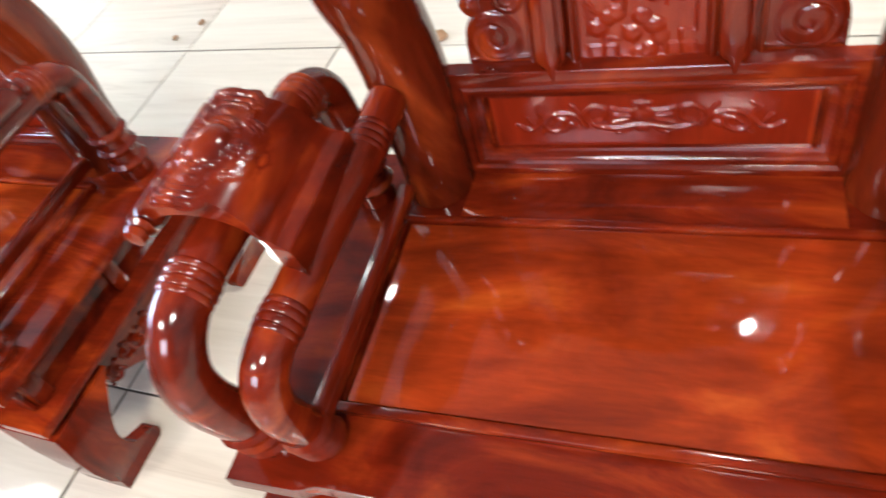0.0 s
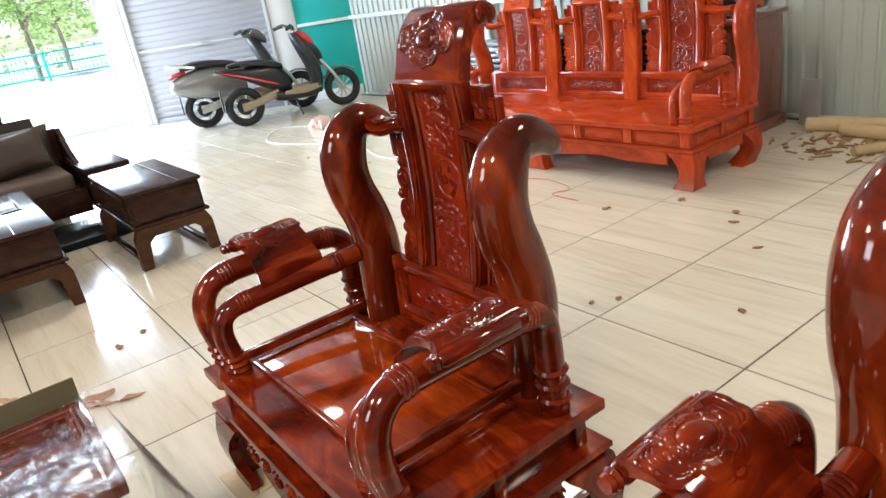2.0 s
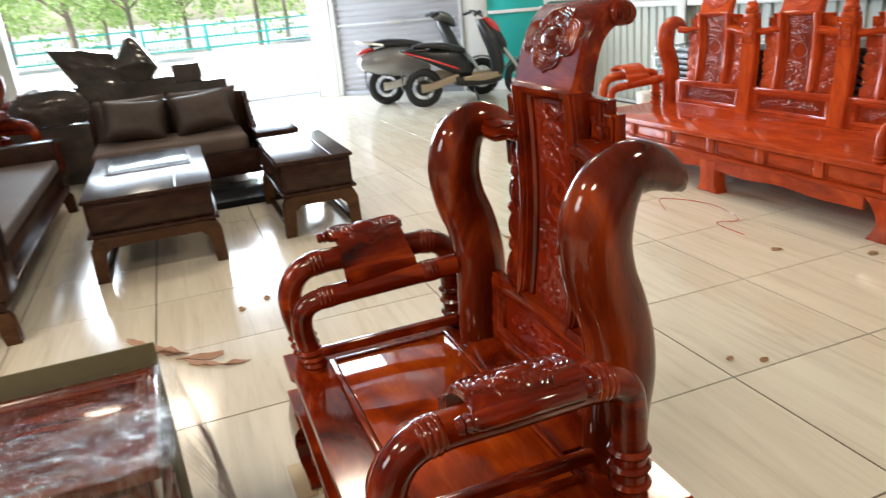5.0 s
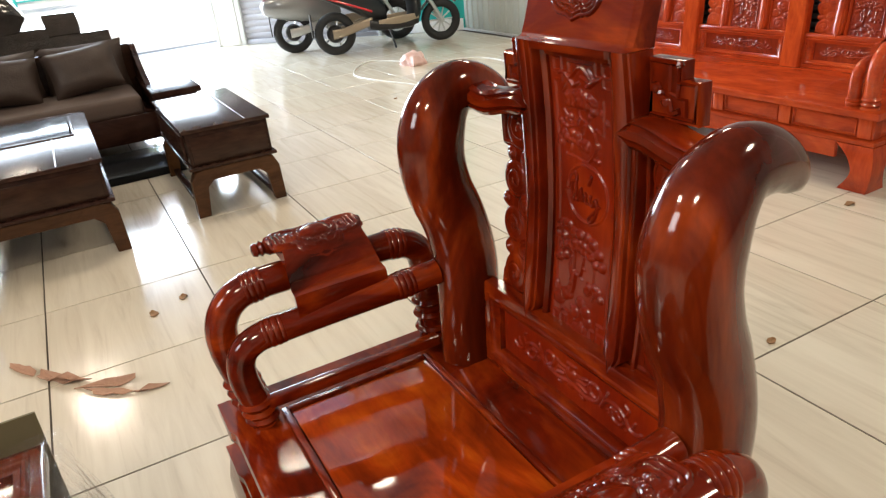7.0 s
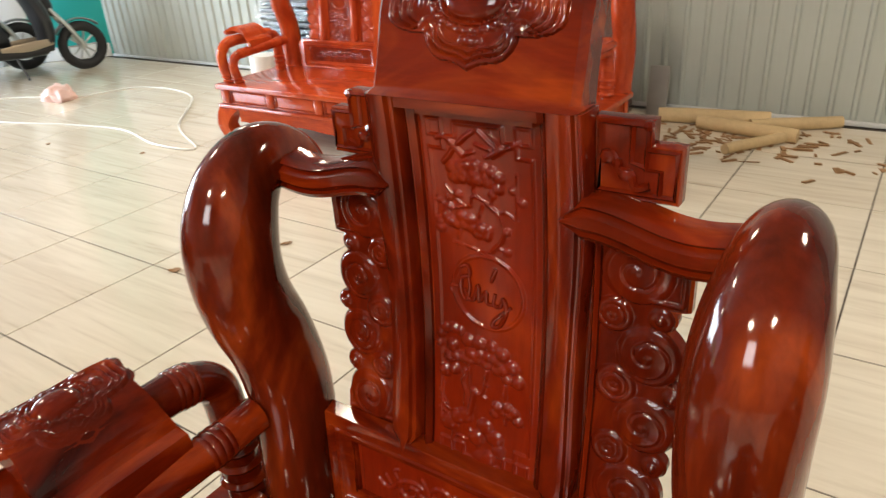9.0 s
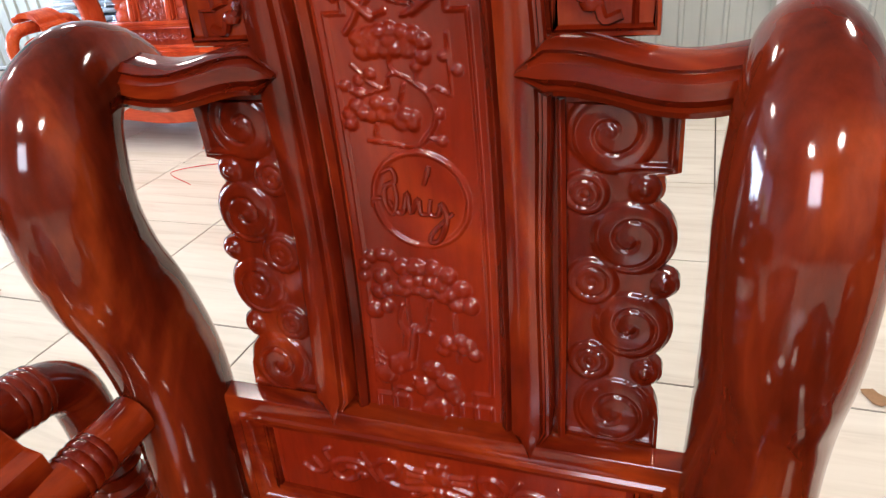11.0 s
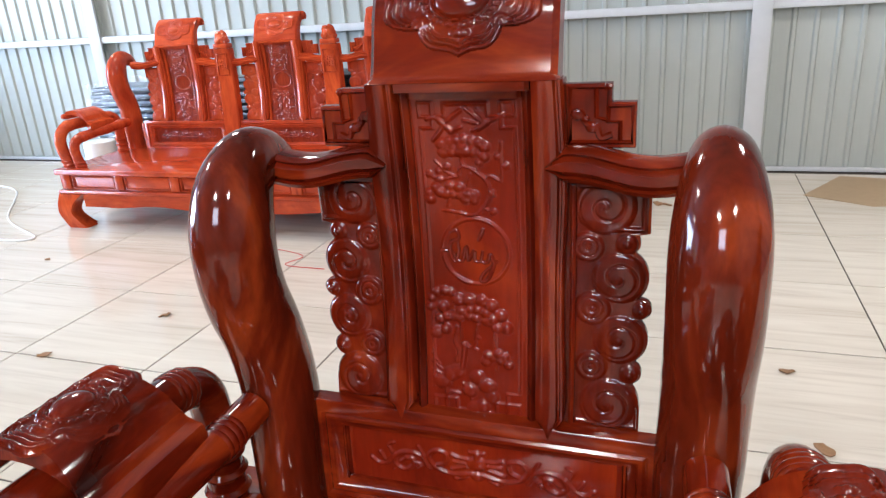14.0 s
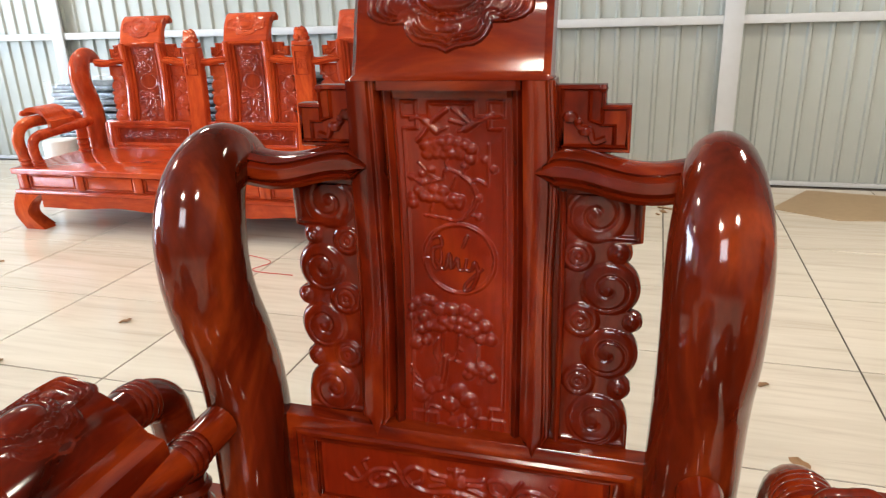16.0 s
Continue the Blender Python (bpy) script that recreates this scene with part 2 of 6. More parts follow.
def foliage(name, dark, light):
    m, nt, n, l, b = nodes_of(name)
    geo = n.new("ShaderNodeNewGeometry")
    l.new(ramp(nt, geo.outputs["Random Per Island"], [(0.0, dark), (1.0, light)]), b.inputs["Base Color"])
    b.inputs["Roughness"].default_value = 0.6
    thin, both = n.new("ShaderNodeBsdfTranslucent"), n.new("ShaderNodeMixShader")
    l.new(ramp(nt, geo.outputs["Random Per Island"], [(0.0, tuple(c * 1.6 for c in dark)), (1.0, tuple(c * 1.6 for c in light))]), thin.inputs["Color"])
    both.inputs[0].default_value = 0.45
    l.new(b.outputs[0], both.inputs[1])
    l.new(thin.outputs[0], both.inputs[2])
    l.new(both.outputs[0], n["Material Output"].inputs["Surface"])
    return m


leaves_mat = foliage("tree_leaves", (0.20, 0.33, 0.09), (0.42, 0.55, 0.24))
bark_mat = plain("tree_bark", (0.26, 0.21, 0.16), 0.9, 0.0, 0.3, 10, 0, 0.5)
fence_mat = plain("teal_railing_paint", (0.03, 0.48, 0.45), 0.5, 0.0, 0.1, 3)


white_lamp = plain("white_lamp_enamel", (0.8, 0.8, 0.78), 0.4)


# ---------- mesh helpers ----------
V = Vector


def mesh_of(name, bm, mat, angle=40):
    bmesh.ops.recalc_face_normals(bm, faces=bm.faces)
    me = bpy.data.meshes.new(name)
    bm.to_mesh(me)
    bm.free()
    me.materials.append(mat)
    me.polygons.foreach_set("use_smooth", [True] * len(me.polygons))
    me.set_sharp_from_angle(angle=radians(angle))
    return me


def part(name, bm, mat, parent=None, label="", angle=40):
    """One mesh object under a thing or a part."""
    ob = new(name, mesh_of(name, bm, mat, angle))
    ob.parent = parent
    return tagged(ob, label)


def thing(name, m, label, category, group="", kind=""):
    ob = new(name)
    ob.empty_display_size = 0.1
    ob.matrix_world = m
    return tagged(ob, label, category, group, kind)


def solo(name, bm, mat, label, category, group="", kind="", m=None, angle=40):
    ob = new(name, mesh_of(name, bm, mat, angle))
    if m is not None:
        ob.matrix_world = m
    return tagged(ob, label, category, group, kind)


def box(bm, x0, x1, y0, y1, z0, z1, bevel=0.003, m=None, seg=2):
    t = bmesh.new()
    r = bmesh.ops.create_cube(t, size=1)
    for v in r["verts"]:
        v.co = V(((x0 + x1) / 2 + v.co.x * (x1 - x0), (y0 + y1) / 2 + v.co.y * (y1 - y0), (z0 + z1) / 2 + v.co.z * (z1 - z0)))
    if bevel:
        bmesh.ops.bevel(t, geom=t.edges[:], offset=bevel, segments=seg, affect="EDGES", profile=0.5)
    merge(bm, t, m)
    return bm


def merge(bm, t, m=None):
    idx = {}
    for v in t.verts:
        idx[v] = bm.verts.new(m @ v.co if m else v.co)
    for f in t.faces:
        bm.faces.new([idx[v] for v in f.verts])
    t.free()


def B(*a, **k):
    return box(bmesh.new(), *a, **k)


def spline(pts, n=8):
    """Points of a smooth curve through the given ones (any dimension)."""
    p = [np.array(q, float) for q in pts]
    p = [2 * p[0] - p[1], *p, 2 * p[-1] - p[-2]]
    out = []
    for a, b, c, d in zip(p, p[1:], p[2:], p[3:]):
        for i in range(n):
            t = i / n
            out.append(0.5 * (2 * b + (c - a) * t + (2 * a - 5 * b + 4 * c - d) * t * t + (3 * b - a - 3 * c + d) * t**3))
    out.append(p[-2])
    return out


def tube(bm, pts, radii, sides=8, cap=True, flat=1.0, up=None, closed=False):
    """A tube along points; radii: one number or one for each point; flat: ratio of the second radius to the first."""
    pts = [V(p) for p in pts]
    k = len(pts)
    radii = [radii] * k if isinstance(radii, (int, float)) else radii
    rings, side = [], None
    for i, p in enumerate(pts):
        if closed:
            d = pts[(i + 1) % k] - pts[i - 1]
        else:
            d = pts[min(i + 1, k - 1)] - pts[max(i - 1, 0)]
        d = d.normalized() if d.length > 1e-9 else V((0, 0, 1))
        if side is None:
            ref = V(up) if up else (V((1, 0, 0)) if abs(d.x) < 0.8 else V((0, 1, 0)))
            side = ref
        side = (side - d * side.dot(d)).normalized()
        other = d.cross(side)
        r = radii[i]
        rings.append([bm.verts.new(p + side * (r * math.cos(a)) + other * (r * flat * math.sin(a))) for a in (2 * math.pi * j / sides for j in range(sides))])
    for i in range(k if closed else k - 1):
        a, b = rings[i], rings[(i + 1) % k]
        for j in range(sides):
            bm.faces.new((a[j], a[(j + 1) % sides], b[(j + 1) % sides], b[j]))
    if cap and not closed:
        bm.faces.new(rings[0][::-1])
        bm.faces.new(rings[-1])
    return bm


def lathe(bm, prof, sides=24, axis="z", at=(0, 0, 0)):
    """Turned piece from (radius, height) pairs."""
    rings = []
    for r, h in prof:
        ring = []
        for j in range(sides):
            a = 2 * math.pi * j / sides
            c, s = r * math.cos(a), r * math.sin(a)
            q = {"z": (c, s, h), "y": (c, h, s), "x": (h, c, s)}[axis]
            ring.append(bm.verts.new(V(q) + V(at)))
        rings.append(ring)
    for a, b in zip(rings, rings[1:]):
        for j in range(sides):
            bm.faces.new((a[j], a[(j + 1) % sides], b[(j + 1) % sides], b[j]))
    bm.faces.new(rings[0][::-1])
    bm.faces.new(rings[-1])
    return bm


def blob(bm, centre, rad, sides=8, rings=5, m=None):
    """A small ellipsoid."""
    rows = []
    rad = (rad,) * 3 if isinstance(rad, (int, float)) else rad
    for i in range(rings + 1):
        th = math.pi * i / rings
        row = []
        for j in range(sides if 0 < i < rings else 1):
            a = 2 * math.pi * j / sides
            q = V((rad[0] * math.sin(th) * math.cos(a), rad[1] * math.sin(th) * math.sin(a), rad[2] * math.cos(th)))
            row.append(bm.verts.new((m @ q if m else q) + V(centre)))
        rows.append(row)
    for a, b in zip(rows, rows[1:]):
        for j in range(sides):
            q = [a[j % len(a)], a[(j + 1) % len(a)], b[(j + 1) % len(b)], b[j % len(b)]]
            q = list(dict.fromkeys(q))
            if len(q) > 2:
                bm.faces.new(q)
    return bm


def prism(bm, outline, d0, d1, put, bevel=0.0):
    """An outline (u, v) given thickness from d0 to d1; put(u, v, d) gives the place. bevel shrinks the front face's rim."""
    k = len(outline)
    cu, cv = sum(p[0] for p in outline) / k, sum(p[1] for p in outline) / k
    levels = [(d0, 0.0), (d1 - bevel, 0.0), (d1, bevel)] if bevel else [(d0, 0.0), (d1, 0.0)]
    rings = []
    for d, s in levels:
        ring = []
        for u, v in outline:
            L = math.hypot(u - cu, v - cv) or 1
            ring.append(bm.verts.new(put(u - s * (u - cu) / L, v - s * (v - cv) / L, d)))
        rings.append(ring)
    for a, b in zip(rings, rings[1:]):
        for j in range(k):
            bm.faces.new((a[j], a[(j + 1) % k], b[(j + 1) % k], b[j]))
    bm.faces.new(rings[0][::-1])
    bm.faces.new(rings[-1])
    return bm


# ---------- structure ----------
WALL_Y, CEIL = 2.49, 4.6
CORNER, POST = V((-6.15, WALL_Y, 0)), V((-8.44, -0.03, 0))
ALONG = (POST - CORNER).normalized()
INTO = V((-ALONG.y, ALONG.x, 0))
if INTO.x < 0:
    INTO = -INTO


def front_put(s, z, d=0.0):
    """A place on the slanting shop front: s metres from the corner, z up, d into the room."""
    return CORNER + ALONG * s + V((0, 0, z)) + INTO * d


def front_box(bm, s0, s1, z0, z1, d0, d1, bevel=0.004):
    m = Matrix((( ALONG.x, INTO.x, 0, CORNER.x), (ALONG.y, INTO.y, 0, CORNER.y), (0, 0, 1, 0), (0, 0, 0, 1)))
    return box(bm, s0, s1, d0, d1, z0, z1, bevel, m)


def inside(x, y):
    """Whether a spot lies on the shop's floor."""
    return (V((x, y, 0)) - CORNER).dot(INTO) > 0.02 and x > -8.5 and y < WALL_Y


# corrugated sheet wall behind the bench
bm = bmesh.new()
prof, x = [], -6.3
while x < 4.6:
    prof += [(x, 0.0), (x + 0.085, 0.0), (x + 0.095, 0.016), (x + 0.112, 0.016)]
    x += 0.122
cols = [(bm.verts.new((px, WALL_Y - d, 0)), bm.verts.new((px, WALL_Y - d, CEIL)), bm.verts.new((px, WALL_Y + 0.12, 0)), bm.verts.new((px, WALL_Y + 0.12, CEIL))) for px, d in prof]
for a, b in zip(cols, cols[1:]):
    bm.faces.new((a[0], b[0], b[1], a[1]))
    bm.faces.new((a[2], a[3], b[3], b[2]))
    bm.faces.new((a[1], b[1], b[3], a[3]))
    bm.faces.new((a[0], a[2], b[2], b[0]))
wall_north = solo("wall_north", bm, sheet_mat, "pale green corrugated sheet steel wall", "wall", kind="structure", angle=20)
part("girt", B(-6.12, 4.5, WALL_Y - 0.075, WALL_Y - 0.018, 0.98, 1.03, 0.004), steel_mat, wall_north, "light grey steel rail")
part("girt", B(-6.12, 4.5, WALL_Y - 0.075, WALL_Y - 0.018, 2.3, 2.35, 0.004), steel_mat, wall_north)
part("skirting_strip", B(-6.12, 4.5, WALL_Y - 0.04, WALL_Y - 0.02, 0.003, 0.03, 0.003), steel_mat, wall_north)
for px in (-3.40, 1.55):
    bm = bmesh.new()
    box(bm, px - 0.055, px + 0.055, WALL_Y - 0.09, WALL_Y - 0.078, 0, CEIL, 0.002)
    box(bm, px - 0.006, px + 0.006, WALL_Y - 0.077, WALL_Y - 0.02, 0, CEIL, 0)
    part("post", bm, steel_mat, wall_north, "grey steel wall post")

# slanting shop front: teal board, white pier, shutter, door post
bm = front_box(bmesh.new(), 0.0, 0.76, 0.0, CEIL, -0.15, 0.0)
front_wall = solo("wall_front", bm, teal_mat, "teal painted wall beside the shutter", "wall", kind="structure")
part("girt", front_box(bmesh.new(), 0.02, 0.74, 0.98, 1.02, 0.003, 0.04), plaster_mat, front_wall, "white rail across the teal wall")
part("plinth", front_box(bmesh.new(), 0.02, 0.75, 0.003, 0.14, 0.003, 0.03), plaster_mat, front_wall, "white plinth")
part("pier", front_box(bmesh.new(), 0.76, 1.09, 0.0, CEIL, -0.2, 0.03, 0.01), plaster_mat, front_wall, "white plastered pier")
part("lintel", front_box(bmesh.new(), 1.09, 3.05, 3.2, CEIL, -0.2, 0.03, 0.01), plaster_mat, front_wall)
pier = part("door_post", front_box(bmesh.new(), 3.09, 3.42, 0.0, CEIL, -0.2, 0.06, 0.012), plaster_mat, front_wall, "white plastered door post with scuffs")
part("edge_strip", front_box(bmesh.new(), 3.40, 3.435, 0.0, CEIL, 0.062, 0.075), steel_mat, front_wall)
shutter = thing("roller_shutter", Matrix(), "closed grey steel roller shutter with horizontal slats", "shutter", kind="structure")
part("guide_rail", front_box(bmesh.new(), 3.02, 3.085, 0.0, 3.2, -0.03, 0.05), steel_mat, shutter)
part("guide_rail", front_box(bmesh.new(), 1.092, 1.14, 0.0, 3.2, -0.03, 0.05), steel_mat, shutter)
slat = bmesh.new()
rows = [(0.0, 0.0), (0.018, 0.004), (0.03, 0.014), (0.05, 0.019), (0.07, 0.014), (0.08, 0.004), (0.0795, -0.004), (0.0, -0.004)]
ends = []
for s in (1.14, 3.02):
    ends.append([slat.verts.new(front_put(s, z, d)) for z, d in rows])
for j in range(len(rows)):
    slat.faces.new((ends[0][j], ends[0][(j + 1) % len(rows)], ends[1][(j + 1) % len(rows)], ends[1][j]))
slat.faces.new(ends[0])
slat.faces.new(ends[1][::-1])
slat_mesh = mesh_of("slat", slat, shutter_mat)
for i in range(39):
    ob = new("slat", slat_mesh)
    ob.parent, ob.location = shutter, (0, 0, 0.06 + i * 0.0802)
part("bottom_bar", front_box(bmesh.new(), 1.14, 3.02, 0.004, 0.058, -0.01, 0.03), shutter_mat, shutter)
part("lock_bar", front_box(bmesh.new(), 1.2, 3.0, 0.975, 0.995, 0.022, 0.036), steel_mat, shutter)
part("lock", front_box(bmesh.new(), 1.98, 2.2, 0.965, 1.005, 0.037, 0.055), chrome_mat, shutter, "steel bolt of the shutter")

# other walls, ceiling, street posts
bm = bmesh.new()
for a, b in (((-8.6, -4.3), (-8.3, -3.96)),):
    box(bm, a[0], b[0], a[1], b[1], -0.02, CEIL, 0.012)
solo("street_post", bm, concrete_mat, "bare concrete post of the open shop front", "post", kind="structure")
solo("beam", B(-8.6, -8.3, -8.0, -0.15, 3.75, CEIL, 0.01), plaster_mat, "white beam above the open shop front", "beam", kind="structure")
solo("wall_west", B(-8.6, -8.3, -8.2, -7.2, 0, 3.74, 0.01), plaster_mat, "white plastered end wall", "wall", kind="structure")
# east and south walls close the room out of view, kept dark against haze
solo("wall_east", B(4.5, 4.7, -8.2, WALL_Y + 0.1, 0, CEIL, 0.01), dark_sheet, "unseen sheet steel wall, darkened", "wall", kind="structure")
bm = B(-8.29, 0.25, -7.4, -7.2, 0, CEIL, 0.01)
box(bm, 2.15, 4.49, -7.4, -7.2, 0, CEIL, 0.01)
box(bm, 0.2505, 2.1495, -7.4, -7.2, 0, 2.5, 0.01)
box(bm, 0.2505, 2.1495, -7.4, -7.2, 4.1, CEIL, 0.01)
solo("wall_south", bm, dark_sheet, "unseen sheet steel wall, darkened, with a high window opening", "wall", kind="structure")
solo("ceiling", B(-8.7, 4.8, -8.3, WALL_Y + 0.3, CEIL + 0.01, CEIL + 0.1, 0), ceil_mat, "unseen sheet steel roof, darkened", "ceiling", kind="structure")

# ground outside
bm = bmesh.new()
R = 900
bmesh.ops.create_grid(bm, x_segments=8, y_segments=8, size=R)
for v in bm.verts:
    v.co.z = -0.03
solo("ground", bm, paving_mat, "pale sunlit street concrete", "ground", kind="structure")

for lx, ly in LAMPS:
    cl = thing("ceiling_lamp", pose(lx, ly, 3.18), "round white ceiling lamp hanging on a rod", "lamp", "ceiling lamps")
    part("housing", lathe(bmesh.new(), [(0.02, 0.10), (0.12, 0.09), (0.26, 0.02), (0.28, 0.0), (0.26, 0.004)], 24), white_lamp, cl)
    part("rod", tube(bmesh.new(), [(0, 0, 0.09), (0, 0, CEIL - 3.18)], 0.012, 8), steel_mat, cl)

# ---------- carved armchair ----------
def spine(z):
    """How far back the front of the back panel lies at a height."""
    return float(np.interp(z, *zip(*SPINE)))


SPINE = [(p[0], p[1]) for p in spline([(0.50, 0.224), (0.56, 0.232), (0.64, 0.243), (0.72, 0.251), (0.80, 0.256), (0.88, 0.257), (0.96, 0.255), (1.03, 0.250), (1.07, 0.246)], 6)]


def back_put(x, z, d):
    """A place on the back panel: d metres towards the sitter."""
    return V((x, spine(z) - d, z))


def bent_bar(bm, edges, z0, z1, d0, d1, n=14, bevel=0.004):
    """A bar that follows the back's curve; edges(z) gives its two sides."""
    rings = []
    for i in range(n + 1):
        z = z0 + (z1 - z0) * i / n
        a, b = edges(z)
        prof = [(a, d0), (a, d1 - bevel), (a + bevel, d1), (b - bevel, d1), (b, d1 - bevel), (b, d0)]
        rings.append([bm.verts.new(back_put(x, z, d)) for x, d in prof])
    for a, b in zip(rings, rings[1:]):
        for j in range(6):
            bm.faces.new((a[j], a[(j + 1) % 6], b[(j + 1) % 6], b[j]))
    bm.faces.new(rings[0][::-1])
    bm.faces.new(rings[-1])
    return bm


BATTEN = [(0, -0.035), (0, 0.003), (0.04, 0.0075), (0.25, 0.0110), (0.5, 0.0125), (0.74, 0.0105), (0.79, 0.0045), (0.84, 0.0040), (0.88, 0.0062), (0.95, 0.0058), (1, 0.002), (1, -0.035)]


def moulded_bar(bm, edges, z0, z1, n=18):
    """An upright that follows the back's curve, with a rounded middle between two beads and a pointed foot."""
    rows = []
    levels = [(z0 - 0.030 * (1 - k), k) for k in (0.02, 0.5)] + [(z0 + (z1 - z0) * i / n, 1.0) for i in range(n + 1)]
    for z, k in levels:
        a, b = edges(z)
        c, w = (a + b) / 2, (b - a) * k
        rows.append([bm.verts.new(back_put(c + (f - 0.5) * w, z, d if k == 1 else max(d, -0.008))) for f, d in BATTEN])
    for p, q in zip(rows, rows[1:]):
        for j in range(len(p)):
            bm.faces.new((p[j], p[(j + 1) % len(p)], q[(j + 1) % len(p)], q[j]))
    bm.faces.new(rows[0][::-1])
    bm.faces.new(rows[-1])
    return bm


def dome(u, z, h, x, y, rx, rz, high):
    """Raise a rounded boss."""
    q = ((u - x) / rx) ** 2 + ((z - y) / rz) ** 2
    np.maximum(h, high * np.sqrt(np.clip(1 - q, 0, 1)), out=h)


def volute(u, z, h, x, y, r, turns, start, hand, high):
    """Raise a scroll whose rounded band winds in to the middle."""
    du, dz = u - x, z - y
    rho, ang = np.hypot(du, dz), np.arctan2(dz, du)
    phase = rho / r * turns - hand * (ang - start) / (2 * math.pi)
    band = np.minimum(1, 2.2 * np.abs(np.sin(math.pi * phase))) ** 0.7
    rise = high * (0.45 + 0.55 * band) * np.sqrt(np.clip(1 - (rho / r) ** 6, 0, 1)) * (1.15 - 0.35 * rho / r)
    np.maximum(h, np.where(rho < r, rise, 0), out=h)


def medallion(f, a, b, high=1.0, beads=30, step=0.0018):
    """Carved medallion on a bent surface f(u, v, h): oval boss, ring of beads, scrolls, and a cloud-shaped border of three ridges."""
    u, v = np.meshgrid(np.linspace(-1.18 * a, 1.18 * a, int(2.36 * a / step)), np.linspace(-1.2 * b, 1.2 * b, int(2.4 * b / step)))
    t, rho = np.arctan2(v / b, u / a), np.hypot(u / a, v / b)
    tip = np.clip(1 - np.abs(np.mod(t, math.pi) - math.pi / 2) / 0.30, 0, 1) ** 2 * 0.17
    outline = 0.80 + 0.20 * np.abs(np.cos(2 * t)) ** 0.6 - 0.05 * np.cos(8 * t) + 0.12 * np.abs(np.cos(t)) ** 3 + tip
    q = rho / outline
    h = np.zeros_like(u)
    for at, wide, rise in ((0.975, 0.055, 0.0046), (0.86, 0.038, 0.0034), (0.765, 0.030, 0.0026)):
        np.maximum(h, rise * np.sqrt(np.clip(1 - ((q - at) / wide) ** 2, 0, 1)), out=h)
    np.maximum(h, 0.0100 * np.sqrt(np.clip(1 - (rho / 0.37) ** 2, 0, 1)), out=h)
    np.maximum(h, 0.0034 * np.sqrt(np.clip(1 - ((rho - 0.42) / 0.03) ** 2, 0, 1)), out=h)
    bead = np.abs(np.cos(t * beads / 2))
    np.maximum(h, 0.0042 * np.sqrt(np.clip(1 - ((rho - 0.51) / 0.055) ** 2, 0, 1)) * np.sqrt(bead), out=h)
    for x, y in ((0.66, 0.0), (-0.66, 0.0), (0.0, 0.66), (0.0, -0.66)):
        for dx, dy, r, rise in ((0, 0, 0.075, 0.0050), (0.085 * (y != 0), 0.10 * (x != 0), 0.06, 0.0034), (-0.085 * (y != 0), -0.10 * (x != 0), 0.06, 0.0034)):
            dome(u, v, h, a * (x + dx), b * (y + dy), a * r, b * r * 1.2, rise)
    for sx in (-1, 1):
        for sy in (-1, 1):
            volute(u, v, h, a * 0.56 * sx, b * 0.50 * sy, a * 0.13, 1.4, 0.0, sx * sy, 0.0036)
    h = h * high + 0.0006
    bm = bmesh.new()
    rows = [[bm.verts.new(f(u[i, j], v[i, j], h[i, j] if q[i, j] < 1.02 else -0.0015)) if q[i, j] < 1.10 else None for j in range(u.shape[1])] for i in range(u.shape[0])]
    for p, r in zip(rows, rows[1:]):
        for j in range(len(p) - 1):
            face = (p[j], p[j + 1], r[j + 1], r[j])
            if None not in face:
                bm.faces.new(face)
    bmesh.ops.delete(bm, geom=[x for x in bm.verts if not x.link_faces], context="VERTS")
    return bm


def spiral(bm, put, x, z, r, turns=2.0, start=0.0, hand=1, thick=0.0038, n=34):
    pts = []
    for i in range(n + 1):
        k = i / n
        a = start + hand * turns * 2 * math.pi * k
        q = r * (1 - 0.86 * k)
        pts.append(put(x + q * math.cos(a), z + q * math.sin(a), 0.001 + 0.004 * k))
    tube(bm, pts, [thick * (1.1 - 0.45 * i / n) for i in range(n + 1)], 6)
    blob(bm, put(x, z, 0.003), thick * 1.3, 7, 4)


WING = [(0.2045, 0.789, 0.037), (0.207, 0.699, 0.036), (0.194, 0.600, 0.040), (0.186, 0.890, 0.041)]
WING_DISC = [(0.163, 0.832, 0.0215), (0.170, 0.743, 0.0245), (0.170, 0.656, 0.022)]
WING_KNOB = [(0.215, 0.838, 0.014), (0.2355, 0.744, 0.011), (0.223, 0.6485, 0.013)]


def wing_edge(z):
    if z > 0.852:
        return 0.244
    e = 0.192
    for cx, cz, r in WING[:3] + WING_KNOB:
        if abs(z - cz) < r + 0.003:
            e = max(e, cx + math.sqrt(max(0.0, (r + 0.003) ** 2 - (z - cz) ** 2)))
    return max(e, 0.238) if z < 0.598 else e


CREST = spline([(0.244, 1.066), (0.252, 1.088), (0.260, 1.116), (0.271, 1.152), (0.291, 1.188), (0.318, 1.215), (0.346, 1.226), (0.368, 1.214), (0.376, 1.196), (0.366, 1.180)], 5)
CREST_BACK = spline([(0.290, 1.058), (0.292, 1.075), (0.297, 1.100), (0.304, 1.127), (0.313, 1.149), (0.326, 1.165), (0.338, 1.174), (0.347, 1.178), (0.354, 1.178), (0.359, 1.175)], 5)


def crest_face(x, s, h):
    """A place on the crest's front: s metres up along its curve."""
    acc = 0.0
    for p, q in zip(CREST, CREST[1:]):
        L = float(np.hypot(*(q - p)))
        if acc + L >= s:
            k = (s - acc) / L
            at, d = p + (q - p) * k, (q - p) / L
            return V((x, at[0] - d[1] * h, at[1] + d[0] * h))
        acc += L
    return V((x, *CREST[-1]))


